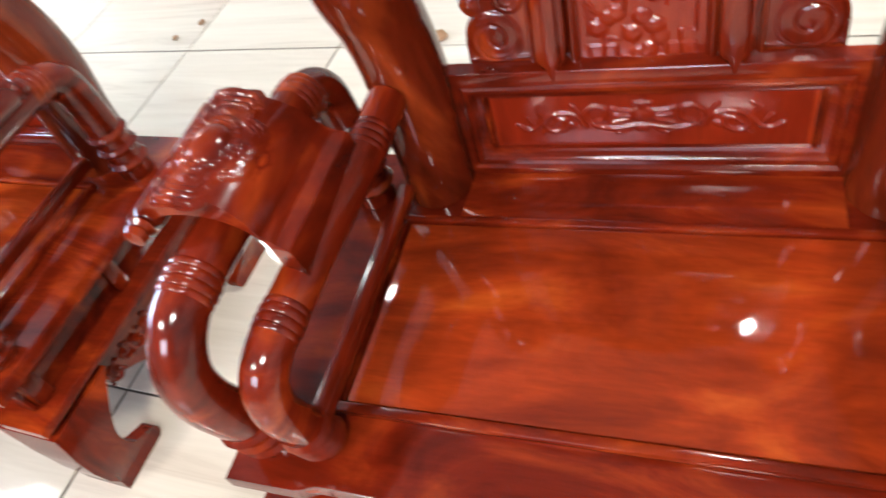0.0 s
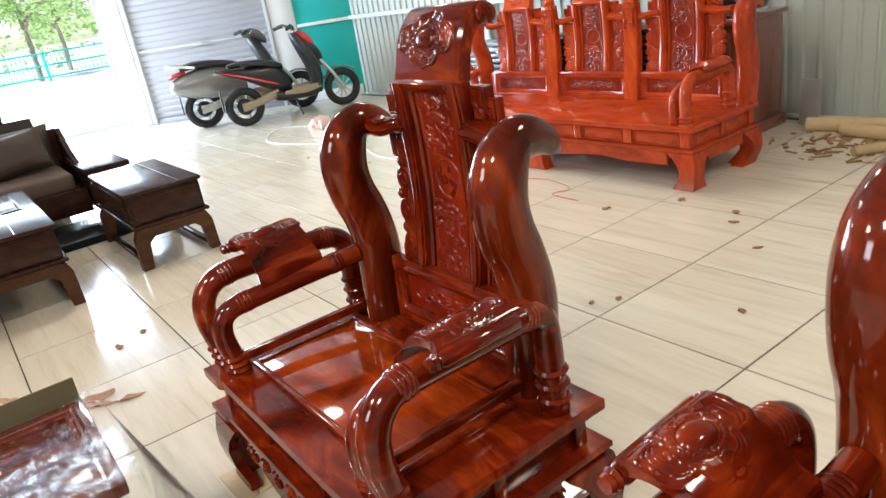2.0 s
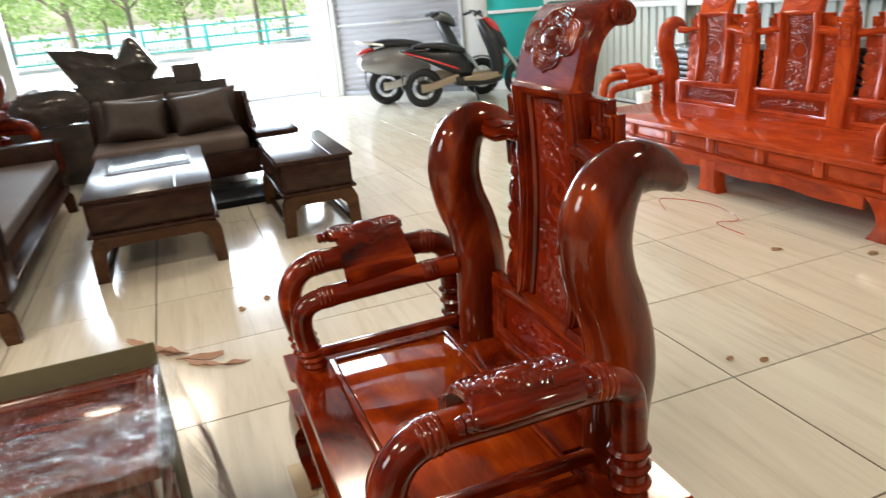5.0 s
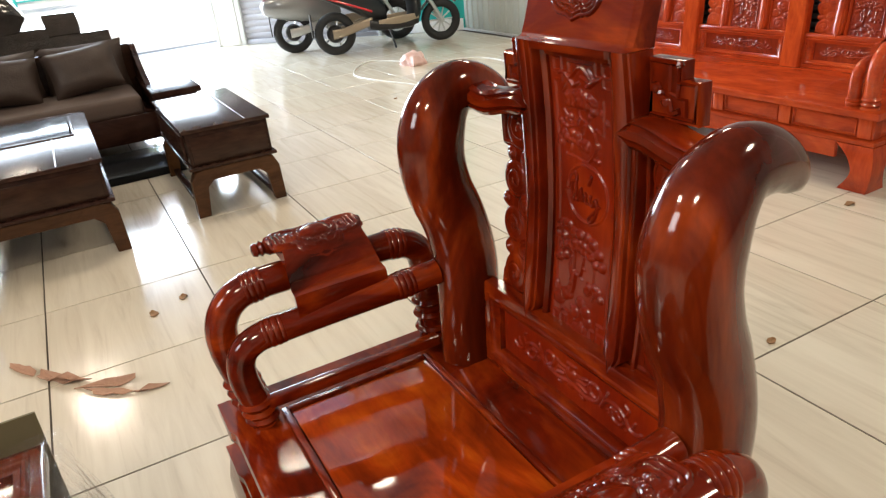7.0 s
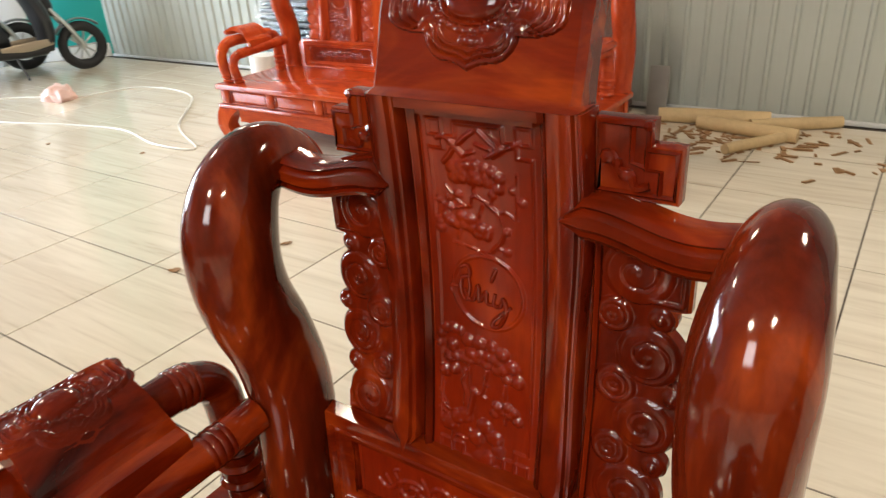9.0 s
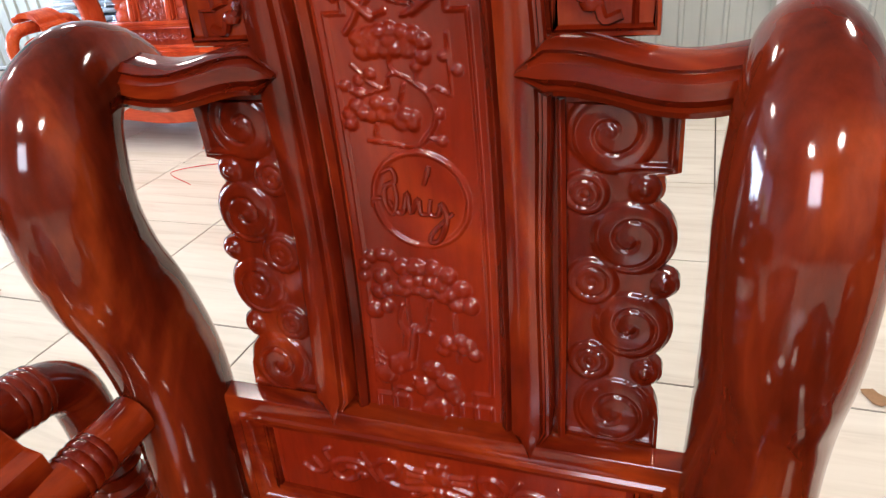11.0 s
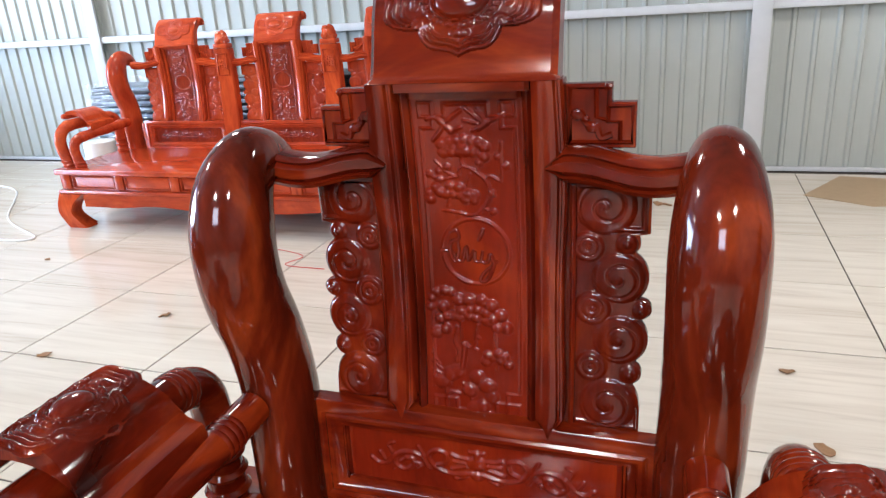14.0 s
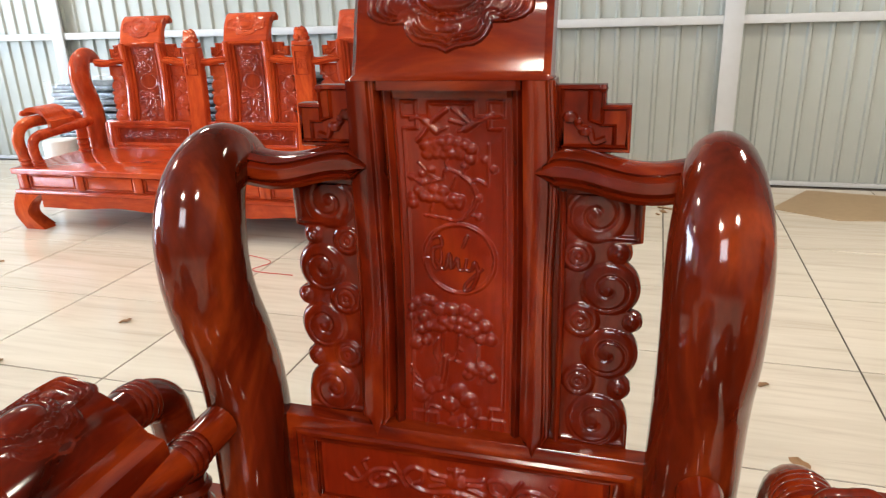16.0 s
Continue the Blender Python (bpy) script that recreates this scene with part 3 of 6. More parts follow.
def blank(u0, u1, z0, z1, step):
    """A grid of places on a panel, and its bare height."""
    nu, nz = int((u1 - u0) / step) + 1, int((z1 - z0) / step) + 1
    u, z = np.meshgrid(np.linspace(u0, u1, nu), np.linspace(z0, z1, nz))
    return u, z, np.zeros_like(u)


def ridge(u, z, h, pts, r, high, smooth=True):
    """Raise a rounded ridge along a line."""
    line = spline(pts, 5) if smooth and len(pts) > 2 else [np.array(p, float) for p in pts]
    for a, b in zip(line, line[1:]):
        lo, hi = np.minimum(a, b) - r, np.maximum(a, b) + r
        near = (u > lo[0]) & (u < hi[0]) & (z > lo[1]) & (z < hi[1])
        if not near.any():
            continue
        d = b - a
        k = np.clip(((u[near] - a[0]) * d[0] + (z[near] - a[1]) * d[1]) / max(1e-12, float(d @ d)), 0, 1)
        q = ((u[near] - a[0] - k * d[0]) ** 2 + (z[near] - a[1] - k * d[1]) ** 2) / (r * r)
        h[near] = np.maximum(h[near], high * np.sqrt(np.clip(1 - q, 0, 1)))


def ring_disc(u, z, h, x, y, r, count, high):
    """Raise a disc of concentric rounded rings."""
    rho = np.hypot(u - x, z - y)
    rise = high * (0.45 + 0.55 * np.minimum(1, 2.0 * np.abs(np.sin(math.pi * (rho / r * count + 0.5)))) ** 0.7)
    np.maximum(h, np.where(rho < r, rise * np.sqrt(np.clip(1 - (rho / r) ** 8, 0, 1)), 0), out=h)


def relief_sheet(u, z, h, put):
    """The carved face as one closed-up skin; its rim dips into the board behind."""
    h = h + 0.0006
    h[0, :], h[-1, :], h[:, 0], h[:, -1] = -0.002, -0.002, -0.002, -0.002
    bm = bmesh.new()
    rows = [[bm.verts.new(put(u[i, j], z[i, j], h[i, j])) for j in range(u.shape[1])] for i in range(u.shape[0])]
    for a, b in zip(rows, rows[1:]):
        for j in range(len(a) - 1):
            bm.faces.new((a[j], a[j + 1], b[j + 1], b[j]))
    return bm


def fret_border(u, z, h, half, z0, z1):
    """Thin raised border of the panel with a meander at each corner."""
    s, r, t = 0.019, 0.0021, 0.0028
    mid = (z0 + z1) / 2
    for sx in (-1, 1):
        for zz, sz in ((z1, -1), (z0, 1)):
            P = lambda a, b: (sx * a, zz + sz * b)  # noqa: E731
            square = [P(half, 0), P(half - s, 0), P(half - s, s), P(half, s), P(half, 0)]
            key = [P(0, 0.002), P(half - 1.9 * s, 0.002), P(half - 1.9 * s, s), P(half - s, s), P(half - s, 1.85 * s), P(half, 1.85 * s), (sx * half, mid)]
            ridge(u, z, h, square, r, t, False)
            ridge(u, z, h, key, r, t, False)


def centre_carving(put, step):
    """Relief of the tall panel: two cranes, pines, a roundel, a tree over rocks."""
    u, z, h = blank(-0.079, 0.079, 0.551, 1.043, step)
    fret_border(u, z, h, 0.067, 0.563, 1.031)
    strokes = [
        (0.0014, 0.0030, [(-0.0078, 0.9579), (-0.0115, 0.9514), (-0.0070, 0.9423), (0.0061, 0.9366), (0.0218, 0.9240), (0.0283, 0.9080), (0.0252, 0.8917), (0.0126, 0.8752), (-0.0012, 0.8711), (-0.0175, 0.8739), (-0.0434, 0.8766)]),
        (0.0022, 0.0040, [(0.0061, 0.9366), (0.0218, 0.9240), (0.0283, 0.9080), (0.0252, 0.8917), (0.0126, 0.8758)]),
        (0.0014, 0.0030, [(-0.0070, 0.9423), (-0.0138, 0.9392), (-0.0169, 0.9279), (-0.0314, 0.9319), (-0.0491, 0.9501)]),
        (0.0017, 0.0030, [(0.0149, 0.9475), (0.0114, 0.9345)]),
        (0.0014, 0.0030, [(0.0218, 0.9240), (0.0300, 0.9287), (0.0446, 0.9213)]),
        (0.0011, 0.0025, [(0.0446, 0.9213), (0.0465, 0.9769)]),
        (0.0014, 0.0030, [(-0.0169, 0.9279), (-0.0452, 0.9226), (-0.0608, 0.9319)]),
        (0.0014, 0.0030, [(-0.0317, 0.8944), (-0.0349, 0.8835)]),
        (0.0014, 0.0030, [(0.0006, 0.9319), (-0.0052, 0.9160)]),
        (0.0014, 0.0030, [(0.0283, 0.9080), (0.0336, 0.9039)]),
        (0.0014, 0.0030, [(0.0209, 0.8808), (0.0332, 0.8775)]),
        (0.0042, 0.0045, [(-0.0371, 1.0066), (-0.0223, 0.9919)]),
        (0.0028, 0.0040, [(-0.0269, 1.0042), (-0.0175, 1.0127), (-0.0070, 1.0204)]),
        (0.0028, 0.0040, [(-0.0337, 0.9981), (-0.0406, 0.9882), (-0.0489, 0.9792)]),
        (0.0022, 0.0035, [(-0.0371, 1.0066), (-0.0459, 1.0103), (-0.0564, 1.0079)]),
        (0.0020, 0.0035, [(-0.0210, 0.9919), (-0.0078, 0.9968)]),
        (0.0042, 0.0045, [(0.0168, 0.9956), (0.0299, 1.0042)]),
        (0.0025, 0.0040, [(0.0222, 1.0042), (0.0133, 1.0115), (0.0008, 1.0224)]),
        (0.0025, 0.0040, [(0.0261, 1.0066), (0.0223, 1.0127), (0.0161, 1.0200)]),
        (0.0020, 0.0035, [(0.0157, 1.0018), (-0.0036, 1.0066)]),
        (0.0020, 0.0035, [(0.0299, 1.0042), (0.0416, 1.0079), (0.0524, 1.0147)]),
        (0.0020, 0.0035, [(0.0194, 0.9956), (0.0076, 0.9926)]),
        (0.0021, 0.0040, [(-0.0222, 0.7056), (-0.0215, 0.6736), (-0.0122, 0.6671), (-0.0026, 0.6720), (0.0031, 0.7040)]),
        (0.0042, 0.0050, [(-0.0166, 0.6697), (-0.0194, 0.6475), (-0.0223, 0.6327)]),
        (0.0021, 0.0030, [(-0.0290, 0.6961), (-0.0342, 0.6768), (-0.0288, 0.6606), (-0.0310, 0.6426)]),
        (0.0012, 0.0030, [(0.0299, 0.6913), (0.0294, 0.6655)]),
        (0.0018, 0.0030, [(0.0327, 0.6443), (0.0313, 0.6337)]),
        (0.0015, 0.0030, [(0.0017, 0.6865), (0.0054, 0.6817)]),
        (0.0015, 0.0030, [(-0.0063, 0.6671), (0.0020, 0.6632)]),
        (0.0009, 0.0020, [(-0.0710, 0.6525), (-0.0584, 0.6343)]),
        (0.0009, 0.0020, [(-0.0702, 0.6393), (-0.0542, 0.6261)]),
        (0.0009, 0.0020, [(-0.0709, 0.6251), (-0.0500, 0.6177)]),
        (0.0018, 0.0030, [(-0.0469, 0.5846), (-0.0404, 0.5924), (-0.0262, 0.5901)]),
        (0.0015, 0.0030, [(-0.0217, 0.6076), (-0.0113, 0.5975), (-0.0087, 0.5839)]),
    ]
    bosses = [
        (0.0067, 0.0065, [(-0.0058, 0.9802), (-0.0268, 0.9769), (-0.0163, 0.9787), (0.0046, 0.9777), (0.0155, 0.9751), (-0.0374, 0.9736), (-0.0218, 0.9706), (-0.0319, 0.9686), (-0.0082, 0.9701), (0.0070, 0.9686), (0.0241, 0.9693), (-0.0348, 0.9617), (-0.0242, 0.9635), (-0.0137, 0.9630), (-0.0032, 0.9635), (0.0081, 0.9625), (0.0225, 0.9566)]),
        (0.0064, 0.0065, [(-0.0512, 0.9112), (-0.0290, 0.9133), (-0.0172, 0.9112), (-0.0597, 0.9026), (-0.0448, 0.9039), (-0.0354, 0.9020), (-0.0257, 0.9026), (-0.0160, 0.9009), (-0.0024, 0.9020), (0.0065, 0.9004), (-0.0597, 0.8939), (-0.0070, 0.8944), (0.0049, 0.8939)]),
        (0.0045, 0.0050, [(0.0410, 0.9566), (0.0528, 0.9436), (-0.0323, 0.9410), (-0.0446, 0.9350), (0.0149, 0.9475), (-0.0595, 0.9306), (0.0322, 0.9039), (0.0318, 0.8775), (-0.0452, 0.9234)]),
        (0.0087, 0.0075, [(-0.0498, 0.7270), (-0.0259, 0.7407), (-0.0093, 0.7413), (0.0093, 0.7407), (0.0248, 0.7345), (0.0377, 0.7207), (0.0477, 0.7018), (-0.0619, 0.6859)]),
        (0.0075, 0.0085, [(-0.0430, 0.7145), (-0.0318, 0.7151), (-0.0204, 0.7239), (-0.0074, 0.7270), (0.0048, 0.7270), (0.0164, 0.7232), (0.0274, 0.7145), (-0.0544, 0.7094), (-0.0248, 0.7145), (-0.0106, 0.7176), (0.0016, 0.7151), (0.0191, 0.7107), (-0.0463, 0.6929), (0.0330, 0.7018)]),
        (0.0063, 0.0060, [(-0.0674, 0.7407), (-0.0589, 0.7499), (-0.0471, 0.7530), (-0.0379, 0.7518), (-0.0699, 0.7270)]),
        (0.0063, 0.0060, [(0.0179, 0.6567), (0.0250, 0.6534), (0.0341, 0.6600), (0.0442, 0.6554), (0.0501, 0.6443), (0.0159, 0.6456), (0.0376, 0.6502)]),
        (0.0102, 0.0060, [(-0.0409, 0.6204), (0.0020, 0.6194), (0.0169, 0.6070), (0.0244, 0.5907), (-0.0107, 0.5975), (-0.0015, 0.5685), (0.0100, 0.5737), (-0.0301, 0.6261), (-0.0551, 0.6070)]),
    ]
    for r, high, pts in strokes:
        ridge(u, z, h, pts, max(r, step * 0.9), high)
    for r, high, spots in bosses:
        for i, (x, y) in enumerate(spots):
            dome(u, z, h, x, y, r * (1.22 + 0.14 * (i % 3 - 1)), r * 1.12, high * (0.85 - 0.12 * (i % 2)))
    circle = [(0.0035 + 0.0495 * math.cos(a), 0.8165 + 0.0495 * math.sin(a)) for a in (2 * math.pi * j / 48 for j in range(49))]
    ridge(u, z, h, circle, 0.0028, 0.0032, False)
    return relief_sheet(u, z, h, put)


def brushed_word(put):
    """The handwritten word in the roundel, in raised rounded strokes."""
    bm = bmesh.new()
    for pts in (
        [(-0.0346, 0.8443), (-0.0238, 0.8483), (-0.0215, 0.8357), (-0.0330, 0.8293), (-0.0348, 0.8124), (-0.0279, 0.8006), (-0.0223, 0.8154), (-0.0228, 0.8328)],
        [(-0.0490, 0.8071), (-0.0471, 0.8159), (-0.0381, 0.8168)],
        [(-0.0308, 0.8148), (-0.0222, 0.8024), (-0.0165, 0.8036), (-0.0101, 0.8235), (-0.0080, 0.8030), (0.0010, 0.8177), (0.0023, 0.8030), (0.0108, 0.8018)],
        [(0.0140, 0.8183), (0.0119, 0.8036), (0.0204, 0.8018), (0.0252, 0.8136), (0.0294, 0.7977), (0.0204, 0.7752), (0.0106, 0.7725), (0.0137, 0.7827), (0.0364, 0.8048)],
        [(0.0159, 0.8523), (0.0084, 0.8328)],
    ):
        line = spline(pts, 5)
        n = len(line)
        tube(bm, [put(p[0], p[1], 0.0015) for p in line], [0.0031 * (0.75 + 0.35 * math.sin(math.pi * i / (n - 1))) for i in range(n)], 8)
    return bm


def arabesque(put, step, centre=0.477):
    """Low relief of running scrolls either side of a small vase."""
    u, z, h = blank(-0.213, 0.213, centre - 0.057, centre + 0.046, step)
    strokes = [
        (0.0036, 0.0040, [(-0.0077, -0.0191), (-0.0416, -0.0248), (-0.0685, -0.0176), (-0.0801, -0.0004), (-0.0685, 0.0132), (-0.0512, 0.0098), (-0.0531, -0.0065), (-0.0647, -0.0122)]),
        (0.0036, 0.0040, [(-0.0801, -0.0204), (-0.0916, -0.0021), (-0.1109, 0.0031), (-0.1321, -0.0020), (-0.1398, -0.0191), (-0.1263, -0.0300), (-0.1090, -0.0226), (-0.1070, -0.0084), (-0.1186, -0.0080)]),
        (0.0032, 0.0040, [(-0.1378, -0.0048), (-0.1513, -0.0208), (-0.1667, -0.0258), (-0.1802, -0.0170)]),
        (0.0024, 0.0035, [(-0.1436, -0.0017), (-0.1486, 0.0108), (-0.1398, 0.0169)]),
        (0.0024, 0.0035, [(-0.1571, -0.0168), (-0.1648, -0.0036)]),
        (0.0024, 0.0035, [(-0.0885, 0.0003), (-0.0974, 0.0166)]),
        (0.0032, 0.0040, [(-0.0416, 0.0112), (-0.0300, 0.0068), (-0.0166, 0.0060)]),
        (0.0032, 0.0040, [(-0.0377, -0.0011), (-0.0177, -0.0022)]),
        (0.0032, 0.0040, [(-0.0416, -0.0152), (-0.0177, -0.0078)]),
        (0.0028, 0.0030, [(-0.1070, -0.0144), (-0.0955, -0.0167), (-0.1013, -0.0223)]),
        (0.0024, 0.0030, [(-0.1186, -0.0080), (-0.1294, -0.0176)]),
        (0.0024, 0.0030, [(-0.1378, -0.0248), (-0.1432, -0.0324)]),
        (0.0028, 0.0035, [(-0.0416, -0.0248), (-0.0339, -0.0325), (-0.0185, -0.0255)]),
    ]
    for s in (-1, 1):
        for r, high, pts in strokes:
            ridge(u, z, h, [(s * x, centre + y) for x, y in pts], max(r, step * 0.9), high)
    dome(u, z, h, 0, centre, 0.018, 0.013, 0.006)
    dome(u, z, h, 0, centre - 0.023, 0.010, 0.008, 0.005)
    ridge(u, z, h, [(0, centre + 0.008), (0, centre + 0.018)], 0.006, 0.005)
    ridge(u, z, h, [(-0.011, centre + 0.020), (0.011, centre + 0.020)], 0.003, 0.004)
    return relief_sheet(u, z, h, put)


def wing_carving(put, step):
    """Spiral clouds: big volutes along the scalloped rim, ringed discs by the batten, small knobs between."""
    nz = int(0.35 / step)
    zs = np.linspace(0.566, 0.916, nz)
    k = np.linspace(0, 1, int(0.10 / step))
    edge = np.array([wing_edge(q) for q in zs]) - 0.002
    z = np.repeat(zs[:, None], len(k), 1)
    u = 0.146 + (edge[:, None] - 0.146) * k[None, :]
    h = np.zeros_like(u)
    for i, (x, y, r) in enumerate(WING):
        volute(u, z, h, x, y, r * 0.97, 1.9, radians(90 if i < 3 else -60), -1 if i < 3 else 1, 0.0052)
        dome(u, z, h, x, y, r * 0.20, r * 0.20, 0.0070)
    for x, y, r in WING_DISC:
        ring_disc(u, z, h, x, y, r, 2.5, 0.0045)
    for x, y, r in WING_KNOB:
        dome(u, z, h, x, y, r, r, 0.004)
        dome(u, z, h, x, y, r * 0.5, r * 0.5, 0.0075)
    ridge(u, z, h, [(0.150, 0.571), (0.233, 0.571)], 0.003, 0.003)
    ridge(u, z, h, [(0.235, 0.568), (0.236, 0.600)], 0.003, 0.003)
    ridge(u, z, h, [(0.196, 0.859), (0.236, 0.859), (0.237, 0.912)], 0.0028, 0.004, False)
    return relief_sheet(u, z, h, put)


def written(body, put_m, size, depth, mat, parent, label, shear=0.25):
    """Raised lettering as a mesh part."""
    cu = bpy.data.curves.new("lettering", "FONT")
    cu.body, cu.size, cu.extrude, cu.bevel_depth, cu.shear = body, size, depth, size * 0.02, shear
    cu.align_x, cu.align_y, cu.resolution_u = "CENTER", "CENTER", 3
    tmp = new("lettering_source", cu)
    me = bpy.data.meshes.new_from_object(tmp.evaluated_get(bpy.context.evaluated_depsgraph_get()))
    bpy.data.objects.remove(tmp)
    me.materials.clear()
    me.materials.append(mat)
    me.transform(put_m)
    ob = new("lettering", me)
    ob.parent = parent
    return tagged(ob, label)


def frame_moulding(bm, x0, x1, z0, z1, put, w, d0, d1):
    """Four mitred mouldings round an opening."""
    out, inn = [(x0, z0), (x1, z0), (x1, z1), (x0, z1)], [(x0 + w, z0 + w), (x1 - w, z0 + w), (x1 - w, z1 - w), (x0 + w, z1 - w)]
    rings = []
    for k, d in ((0, d0), (0, d1 - 0.002), (0.05, d1), (0.42, d1 + 0.001), (0.50, d1 - 0.004), (0.58, d1 - 0.001), (0.70, d1 - 0.002), (0.78, d1 - 0.008), (0.92, d1 - 0.011), (1, d1 - 0.013), (1, d0)):
        rings.append([bm.verts.new(put(a[0] + (b[0] - a[0]) * k, a[1] + (b[1] - a[1]) * k, max(d, d0))) for a, b in zip(out, inn)])
    for a, b in zip(rings, rings[1:]):
        for j in range(4):
            bm.faces.new((a[j], a[(j + 1) % 4], b[(j + 1) % 4], b[j]))
    return bm


def transformed(bm, m):
    if m is not None:
        bmesh.ops.transform(bm, matrix=m, verts=bm.verts)
    return bm


def carved_back(parent, mx, mz, m=None, words=True, step=0.0016):
    """Panel back with crest, battens, carved wings, rails and stepped ears. m: a change of size and place; step: fineness of the relief."""
    T = lambda bm: transformed(bm, m)  # noqa: E731
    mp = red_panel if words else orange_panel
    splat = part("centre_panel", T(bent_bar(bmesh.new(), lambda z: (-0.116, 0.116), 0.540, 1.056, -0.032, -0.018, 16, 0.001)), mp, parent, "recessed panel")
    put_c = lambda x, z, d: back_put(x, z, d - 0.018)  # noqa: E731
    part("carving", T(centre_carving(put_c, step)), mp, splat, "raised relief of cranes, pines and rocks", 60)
    if words:
        part("lettering", T(brushed_word(put_c)), mp, splat, "raised handwritten word Quý in a roundel")
    for s in (-1, 1):
        edges = lambda z, s=s: tuple(sorted((s * 0.0935, s * (0.132 + 0.006 * math.exp(-((z - 0.93) / 0.1) ** 2) + 0.004 * math.exp(-((z - 0.6) / 0.1) ** 2)))))  # noqa: E731
        part("batten", T(moulded_bar(bmesh.new(), edges, 0.580, 1.0595)), mz, parent)
        fillet = bmesh.new()
        bent_bar(fillet, lambda z, s=s: tuple(sorted((s * 0.0795, s * 0.0930))), 0.556, 1.0475, -0.022, -0.006, 16, 0.006)
        bent_bar(fillet, lambda z, s=s: tuple(sorted((s * 0.1395, s * 0.147))), 0.563, 0.920, -0.030, -0.010, 12, 0.003)
        part("fillet", T(fillet), mz, parent)
        plate = bmesh.new()
        zs = np.linspace(0.545, 0.922, 110)
        rings = []
        for z in zs:
            e = wing_edge(z)
            prof = [(0.110, -0.034), (0.110, -0.020), (e - 0.003, -0.020), (e, -0.023), (e, -0.034)]
            rings.append([plate.verts.new(back_put(s * x, z, d)) for x, d in prof])
        for p, q in zip(rings, rings[1:]):
            for j in range(5):
                plate.faces.new((p[j], p[(j + 1) % 5], q[(j + 1) % 5], q[j]))
        plate.faces.new(rings[0][::-1])
        plate.faces.new(rings[-1])
        wing = part("side_wing", T(plate), mz, parent, "pierced carved side panel")
        put_w = lambda x, z, d, s=s: back_put(s * x, z, d - 0.0200)  # noqa: E731
        part("carving", T(wing_carving(put_w, step)), mz, wing, "raised spiral clouds", 60)
        # top rail to the post
        rail = bmesh.new()
        rows = []
        for i in range(17):
            k = i / 16
            x = 0.112 + (0.300 - 0.112) * k
            lift = 0.007 * math.sin(k * math.pi * 2.0 + 0.4) - 0.004 * k
            w = 0.022 * min(1.0, 0.12 + i * 0.44)
            y = spine(0.94) - 0.008 - 0.010 * k
            rows.append([rail.verts.new((s * x, y + dy, 0.946 + lift + dz)) for dy, dz in ((-0.004, -w), (-0.009, -w * 0.72), (-0.003, -w * 0.62), (-0.011, -w * 0.3), (-0.012, w * 0.3), (-0.003, w * 0.55), (-0.007, w * 0.72), (0.002, w), (0.040, w), (0.040, -w))])
        nn = len(rows[0])
        for p, q in zip(rows, rows[1:]):
            for j in range(nn):
                rail.faces.new((p[j], p[(j + 1) % nn], q[(j + 1) % nn], q[j]))
        rail.faces.new(rows[0][::-1])
        rail.faces.new(rows[-1])
        part("top_rail", T(rail), mx, parent)
        ear = [(0.130, 0.968), (0.221, 0.968), (0.221, 1.026), (0.191, 1.026), (0.191, 1.050), (0.130, 1.050)]
        put_e = lambda x, z, d, s=s: V((s * x, 0.276 - d, z))  # noqa: E731
        plate = part("ear", T(prism(bmesh.new(), ear, -0.022, 0.0, put_e, 0.002)), mz, parent, "stepped bracket with key pattern")
        fret = bmesh.new()
        rim = [(0.139, 0.976), (0.217, 0.976), (0.217, 1.022), (0.187, 1.022), (0.187, 1.046), (0.139, 1.046)]
        tube(fret, [put_e(x, z, 0.001) for x, z in rim], 0.0034, 4, closed=True)
        tube(fret, [put_e(x, z, 0.001) for x, z in ((0.202, 0.978), (0.202, 1.002), (0.187, 1.002), (0.187, 1.022))], 0.003, 4)
        tube(fret, [put_e(x, z, 0.001) for x, z in ((0.172, 1.044), (0.172, 1.008), (0.187, 1.004))], 0.003, 4)
        tube(fret, [put_e(x, z, 0.002) for x, z in spline([(0.143, 1.010), (0.152, 1.015), (0.160, 1.000), (0.172, 0.996), (0.178, 0.982), (0.192, 0.986)], 4)], 0.0045, 6)
        blob(fret, put_e(0.148, 1.012, 0.002), (0.009, 0.006, 0.008), 8, 4)
        blob(fret, put_e(0.168, 0.995, 0.002), (0.010, 0.006, 0.007), 8, 4)
        blob(fret, put_e(0.158, 1.006, 0.002), (0.006, 0.006, 0.006), 8, 4)
        blob(fret, put_e(0.187, 1.046, 0.0), 0.006, 8, 4)
        part("carving", T(fret), mz, plate)
    # crest
    crest = bmesh.new()
    half = lambda i: 0.127 + 0.008 * max(0.0, (i - 29) / 16)  # noqa: E731
    rows = []
    foot = back_put(0, 1.060, 0.0125).y
    for c in ((foot, 1.060),):
        rows.append([crest.verts.new(q) for q in ((-0.129, c[0] + 0.006, c[1]), (-0.123, c[0], c[1]), (0.123, c[0], c[1]), (0.129, c[0] + 0.006, c[1]), (0.129, 0.288, c[1]), (-0.129, 0.288, c[1]))])
    for i, (p, q) in enumerate(zip(CREST, CREST_BACK)):
        h = half(i)
        rows.append([crest.verts.new(c) for c in ((-h, p[0] + 0.008, p[1] - 0.001), (-h + 0.008, p[0], p[1]), (h - 0.008, p[0], p[1]), (h, p[0] + 0.008, p[1] - 0.001), (h, q[0], q[1]), (-h, q[0], q[1]))])
    for p, q in zip(rows, rows[1:]):
        for j in range(6):
            crest.faces.new((p[j], p[(j + 1) % 6], q[(j + 1) % 6], q[j]))
